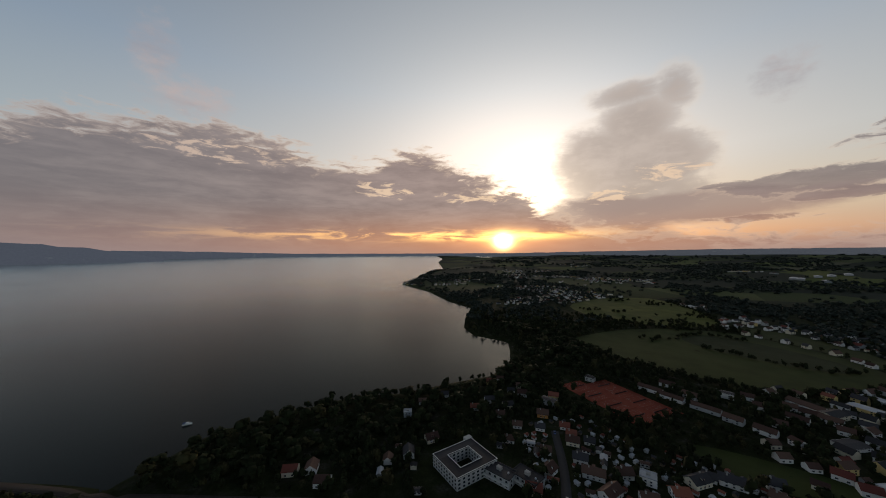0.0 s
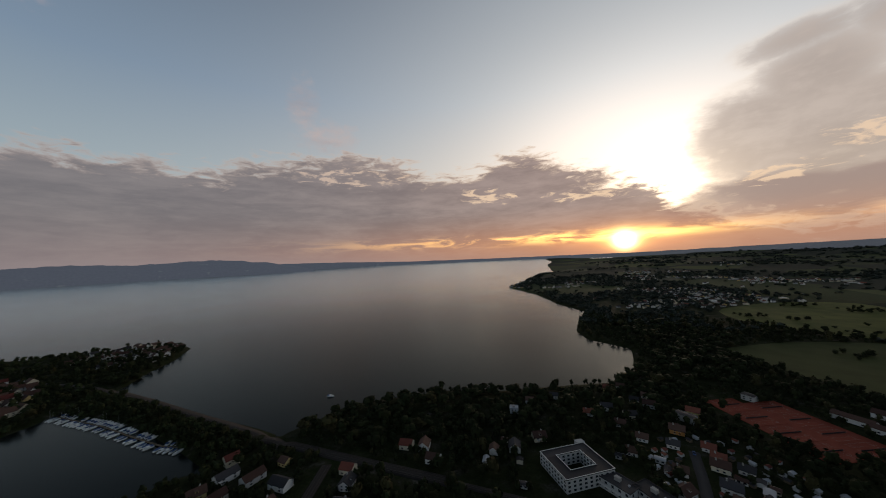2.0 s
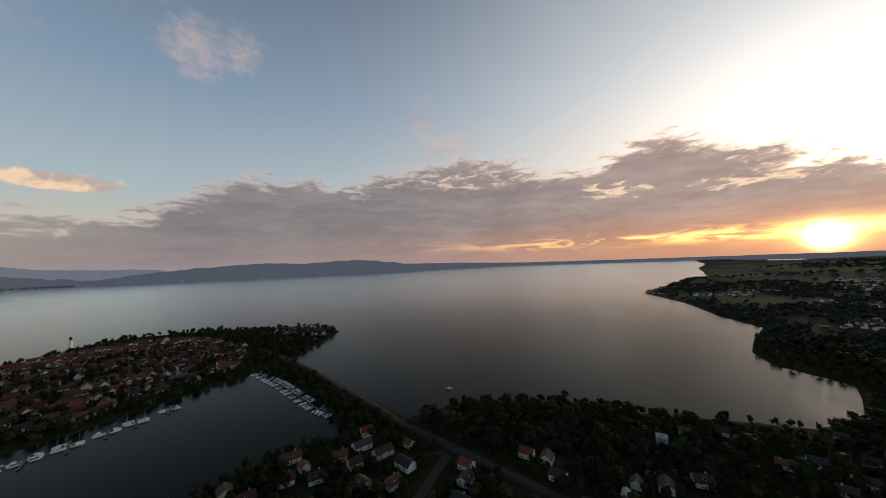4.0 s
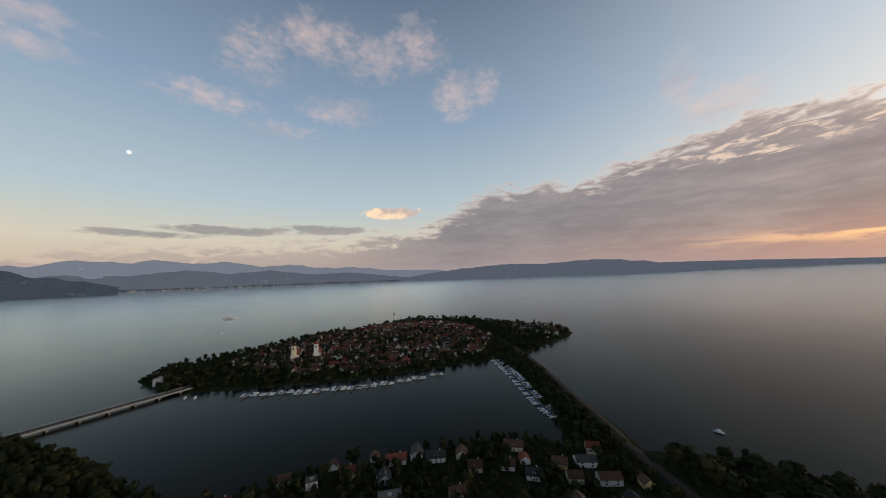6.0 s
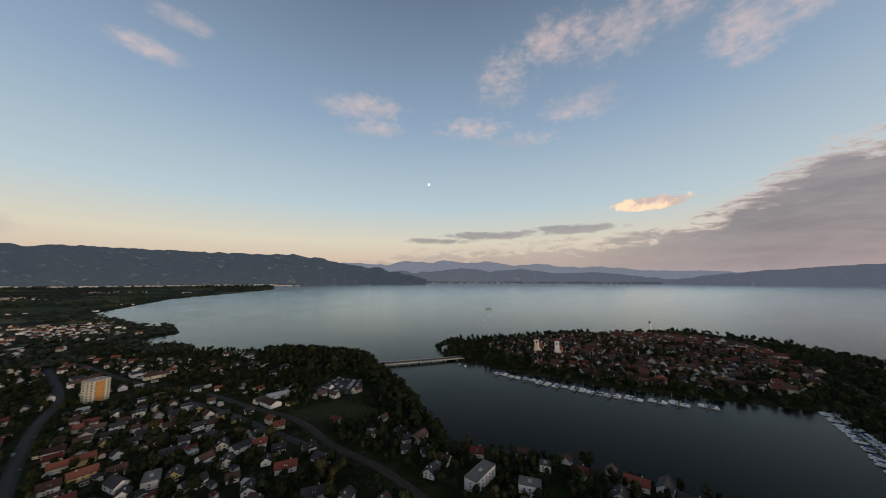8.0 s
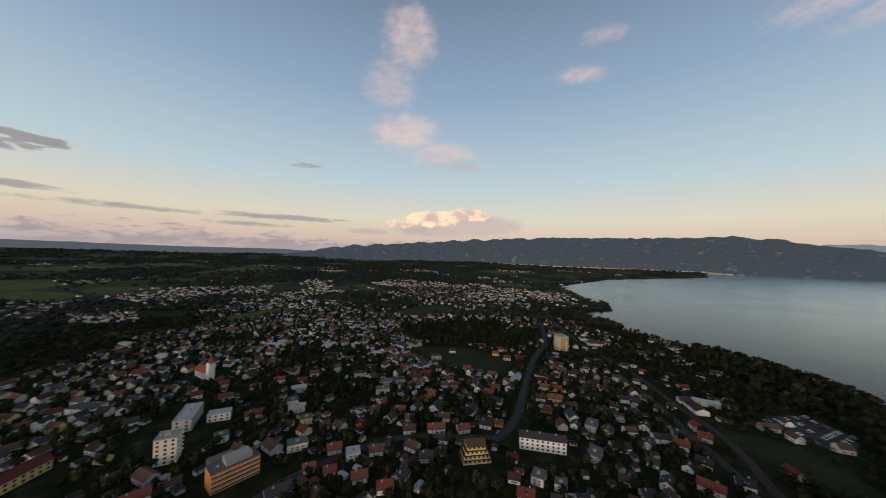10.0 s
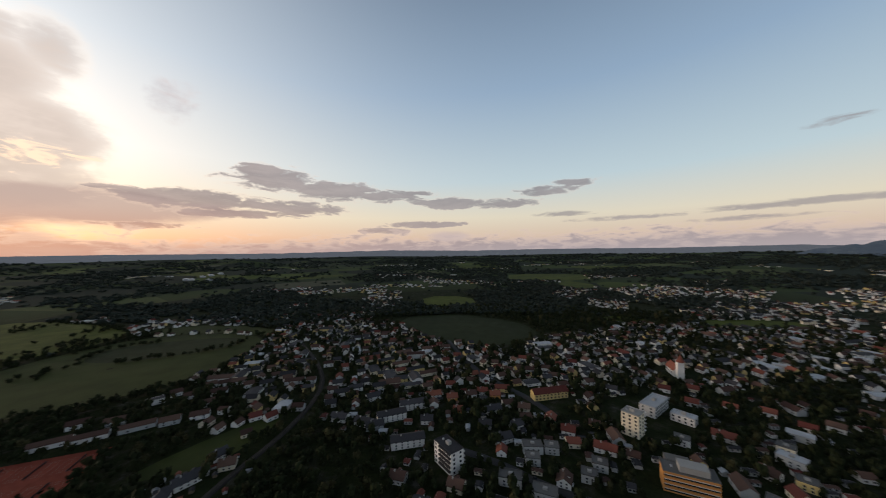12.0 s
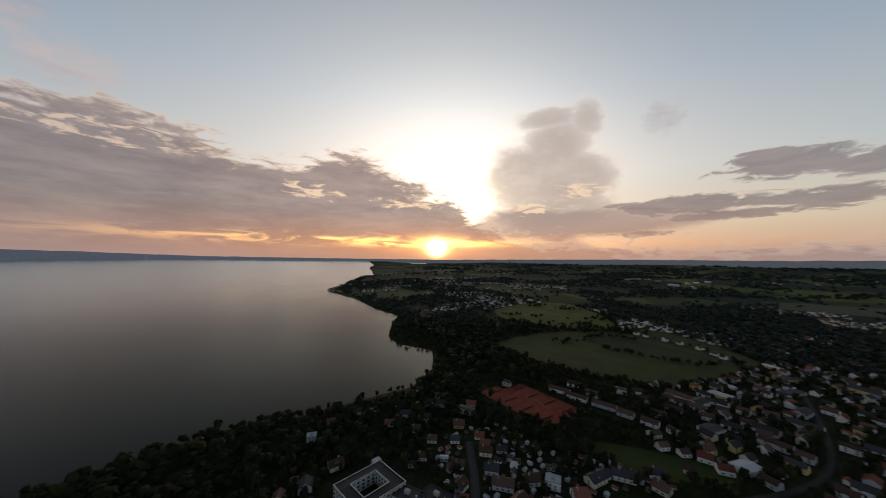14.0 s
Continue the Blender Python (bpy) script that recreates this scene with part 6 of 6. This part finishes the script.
WORDS = ["white sailing boat with blue furled sail at a jetty", "white motor boat with cabin at a jetty", "small white boat under a blue cover"]
BOATS = {}


def moor(kind, x, y, turn):
    m = pose(x, y, 0.1, 0, 0, turn)
    if kind not in BOATS:
        BOATS[kind] = tagged(make_boat(kind), WORDS[kind], "boat", "moored boats")
        BOATS[kind].matrix_basis = m
        return BOATS[kind]
    return copy_thing(BOATS[kind], m)


JETTIES = [(-404, -155), (-403, -134), (-401, -114), (-399, -94), (-399, -73), (-402, -53), (-402, -34), (-404, -16), (-408, 5), (-415, 27), (-420, 46), (-430, 71)]
dice = random.Random(5)
first = None
for k, (x, y) in enumerate(JETTIES):
    root = tagged(new("jetty"), "narrow wooden boat jetty at the island shore", "jetty", "jetties")
    root.matrix_basis = pose(x, y, 0, 0, 0, dice.uniform(-4, 4) - 8)
    part("deck", cube(-13, -0.9, 0.6, 14, 0.9, 0.8), WOOD, root)
    for q in (-12, -4, 4, 12):
        part("post", cylinder(0.14, 0.14, -4, 1.3, 6, q, 1.0), WOOD, root)
    for side in (-1, 1):
        for q in range(3):
            if dice.random() < 0.9:
                moor(dice.choice((0, 0, 1, 1, 1, 2)), x - 7 + q * 4.4 + dice.uniform(-0.5, 0.5), y + side * 5.0 + dice.uniform(-0.4, 0.4), 90 * side + dice.uniform(-8, 8))
LINE = [(-480, 169), (-402, 170), (-346, 166), (-305, 164), (-279, 168)]
line_len = [math.hypot(b[0] - a[0], b[1] - a[1]) for a, b in zip(LINE, LINE[1:])]
for (a, b), length in zip(zip(LINE, LINE[1:]), line_len):
    turn = math.degrees(math.atan2(b[1] - a[1], b[0] - a[0]))
    root = tagged(new("jetty"), "long wooden boat jetty beside the causeway", "jetty", "jetties")
    root.matrix_basis = pose((a[0] + b[0]) / 2, (a[1] + b[1]) / 2, 0, 0, 0, turn)
    part("deck", cube(-length / 2, -0.8, 0.6, length / 2, 0.8, 0.8), WOOD, root)
    for q in range(int(length / 5.2)):
        for side in (-1, 1):
            s = (q + 0.5) * 5.2 / length
            px, py = a[0] + (b[0] - a[0]) * s, a[1] + (b[1] - a[1]) * s
            off = side * 5.2
            ang = radians(turn + 90)
            if dice.random() < 0.8:
                moor(dice.choice((1, 1, 2, 0)), px + math.cos(ang) * off, py + math.sin(ang) * off, turn + 90 * side + dice.uniform(-6, 6))
for x, y in [(-230, 279)] + [(-412, -228), (-410, -216), (-901, -445)]:
    moor(1, x, y, 20)

fx, fy = [(-1234, -599)][0]
ferry = tagged(new("passenger_ship"), "long white passenger ship out on the lake", "ship")
ferry.matrix_basis = pose(fx, fy, float(base(np.float64(fx), np.float64(fy))), 0, 0, 100)
part("hull", hull(44, 9, 2.2), WHITE, ferry)
part("deck_house", cube(-17, -3.8, 2.2, 13, 3.8, 4.8), WHITE, ferry)
part("window_band", cube(-16.5, -3.86, 3.0, 12.5, 3.86, 4.0), GLASS, ferry)
part("upper_deck", cube(-12, -3.4, 4.804, 9, 3.4, 7.0), WHITE, ferry)
part("bridge_house", cube(5, -2.6, 7.004, 9, 2.6, 9.2), WHITE, ferry)
part("funnel", cylinder(1.0, 0.8, 7.004, 10, 10, -4, 0), DARK_ROOF, ferry)


# ---- parked cars ----
def make_car(paint):
    root = new("car")
    bm = cube(-2.1, -0.85, 0.35, 2.1, 0.85, 0.85)
    bmesh.ops.bevel(bm, geom=bm.edges[:], offset=0.12, segments=1, affect="EDGES")
    part("body", bm, paint, root)
    bm = bmesh.new()
    slab(bm, [(-1.5, -0.72), (0.95, -0.72), (0.95, 0.72), (-1.5, 0.72)], 0.85, 1.42)
    for v in bm.verts:
        if v.co.z > 1.2:
            v.co.x = v.co.x * 0.72 - 0.1
    part("cabin", bm, GLASS, root)
    part("roof", cube(-1.1, -0.66, 1.424, 0.55, 0.66, 1.47), paint, root)
    for x in (-1.3, 1.3):
        for y in (-0.8, 0.8):
            wheel = part("wheel", cylinder(0.33, 0.33, -0.11, 0.11, 10), DARK_ROOF, root)
            wheel.matrix_basis = pose(x, y, 0.33, 90)
    return root


PAINTS = [("white", WHITE), ("silver", STEEL), ("dark", DARK_ROOF), ("blue", BLUE), ("red", RED_ROOF)]
CARS = {}


def park(kind, x, y, turn):
    word, paint = PAINTS[kind]
    m = pose(x, y, height_at(x, y) + 0.14, 0, 0, turn)
    if kind not in CARS:
        CARS[kind] = tagged(make_car(paint), f"{word} car parked on asphalt", "car", "parked cars")
        CARS[kind].matrix_basis = m
    else:
        copy_thing(CARS[kind], m)


LOT = [(-205, -301), (-256, -323), (-269, -282), (-232, -247)]
meadow("pavement", "asphalt car park among trees", LOT, ASPHALT, 0.12, "car park")
l0, l1, l2, l3 = [Vector(p) for p in LOT]
for i in range(5):
    for j in range(13):
        if dice.random() < 0.75:
            u, v = (i + 0.7) / 5.4, (j + 0.7) / 13.4
            at = l0.lerp(l3, u).lerp(l1.lerp(l2, u), v)
            side = l3 - l0
            park(dice.choice((0, 0, 1, 1, 2, 3, 4)), at.x, at.y, math.degrees(math.atan2(side.y, side.x)) + dice.uniform(-3, 3))
for line, width in ROADS[:5]:
    for (xa, ya), (xb, yb) in zip(line, line[1:]):
        n = max(1, int(math.hypot(xb - xa, yb - ya) / 38))
        for k in range(n):
            s = (k + dice.random()) / n
            turn = math.degrees(math.atan2(yb - ya, xb - xa))
            off = dice.choice((-1, 1)) * (width / 2 - 3.2)
            x, y = xa + (xb - xa) * s - math.sin(radians(turn)) * off, ya + (yb - ya) * s + math.cos(radians(turn)) * off
            if math.hypot(x, y) < 420 and free(x, y, 2.0):
                park(dice.choice((0, 1, 1, 2, 2, 3)), x, y, turn)

# ---- garden plots with sheds ----
def make_shed(roof):
    root = new("garden_shed")
    part("wall", gable_walls(3.0, 2.4, 1.6, 0.6), WOOD if roof is DARK_ROOF else WALLS[3], root)
    part("roof", gable_roof(3.0, 2.4, 1.6, 0.6, 0.3, 0.1), roof, root)
    part("door", cube(-0.4, -1.25, 0, 0.4, -1.18, 1.5), WOOD, root)
    return root


SHEDS = [tagged(make_shed(roof), f"small {word} garden shed on an allotment", "shed", "garden sheds") for roof, word in ((PALE_ROOF, "pale-roofed"), (DARK_ROOF, "wooden"), (RED_ROOF, "red-roofed"))]
px, py = [p[0] for p in PLOTS], [p[1] for p in PLOTS]
used, crowd = set(), Crowd(TAKEN)
for _ in range(1500):
    x, y = dice.uniform(min(px), max(px)), dice.uniform(min(py), max(py))
    if len(used) >= 120 or not inside(PLOTS, np.float64(x), np.float64(y)) or not crowd.free(x, y, 3.6) or not bool(open_land(np.float64(x), np.float64(y), 3.0)):
        continue
    crowd.add(x, y, 2.5)
    k = dice.choice((0, 0, 1, 2))
    m = pose(x, y, height_at(x, y), 0, 0, dice.choice((35, 125)) + dice.uniform(-6, 6))
    if k in used:
        copy_thing(SHEDS[k], m)
    else:
        SHEDS[k].matrix_basis = m
    used.add(k) if k not in used else used.add(("more", len(used)))

# greenhouses far out on the plain
first = None
for x, y in [(1599, 1419), (1741, 1443), (1927, 1477), (1586, 1285)] + [(1593, 1385), (1819, 1456), (2138, 2504), (2293, 36)]:
    root = tagged(new("greenhouse"), "long pale glasshouse out on the plain", "greenhouse", "greenhouses")
    root.matrix_basis = pose(x, y, height_at(x, y), 0, 0, 40)
    part("wall", gable_walls(90, 26, 4, 2.5), PALE_ROOF, root)
    part("roof", gable_roof(90, 26, 4, 2.5, 0.3), PALE_ROOF, root)

# steel rails on the ballast
for k, line in enumerate((RAIL_EAST, RAIL_WEST, RAIL_ISLAND)):
    for side in (-2.6, -1.2, 1.2, 2.6) if k != 1 else (-0.7, 0.7):
        d = np.gradient(np.array(line, float), axis=0)
        d /= np.linalg.norm(d, axis=1)[:, None]
        moved = [(x - q[1] * side, y + q[0] * side) for (x, y), q in zip(line, d)]
        ribbon(f"rail_{k + 1}", "steel rail on sleepers and ballast", moved, 0.18, RUSTY, 0.42 if k < 2 else 0.46, "rail")

# pavilion on the eastern tip of the island
for x, y in [(-474, -298)]:
    block("pavilion_building", "low white flat-roofed pavilion at the island tip", x, y, 20, 20, 9, 2, WALLS[0], PALE_ROOF)
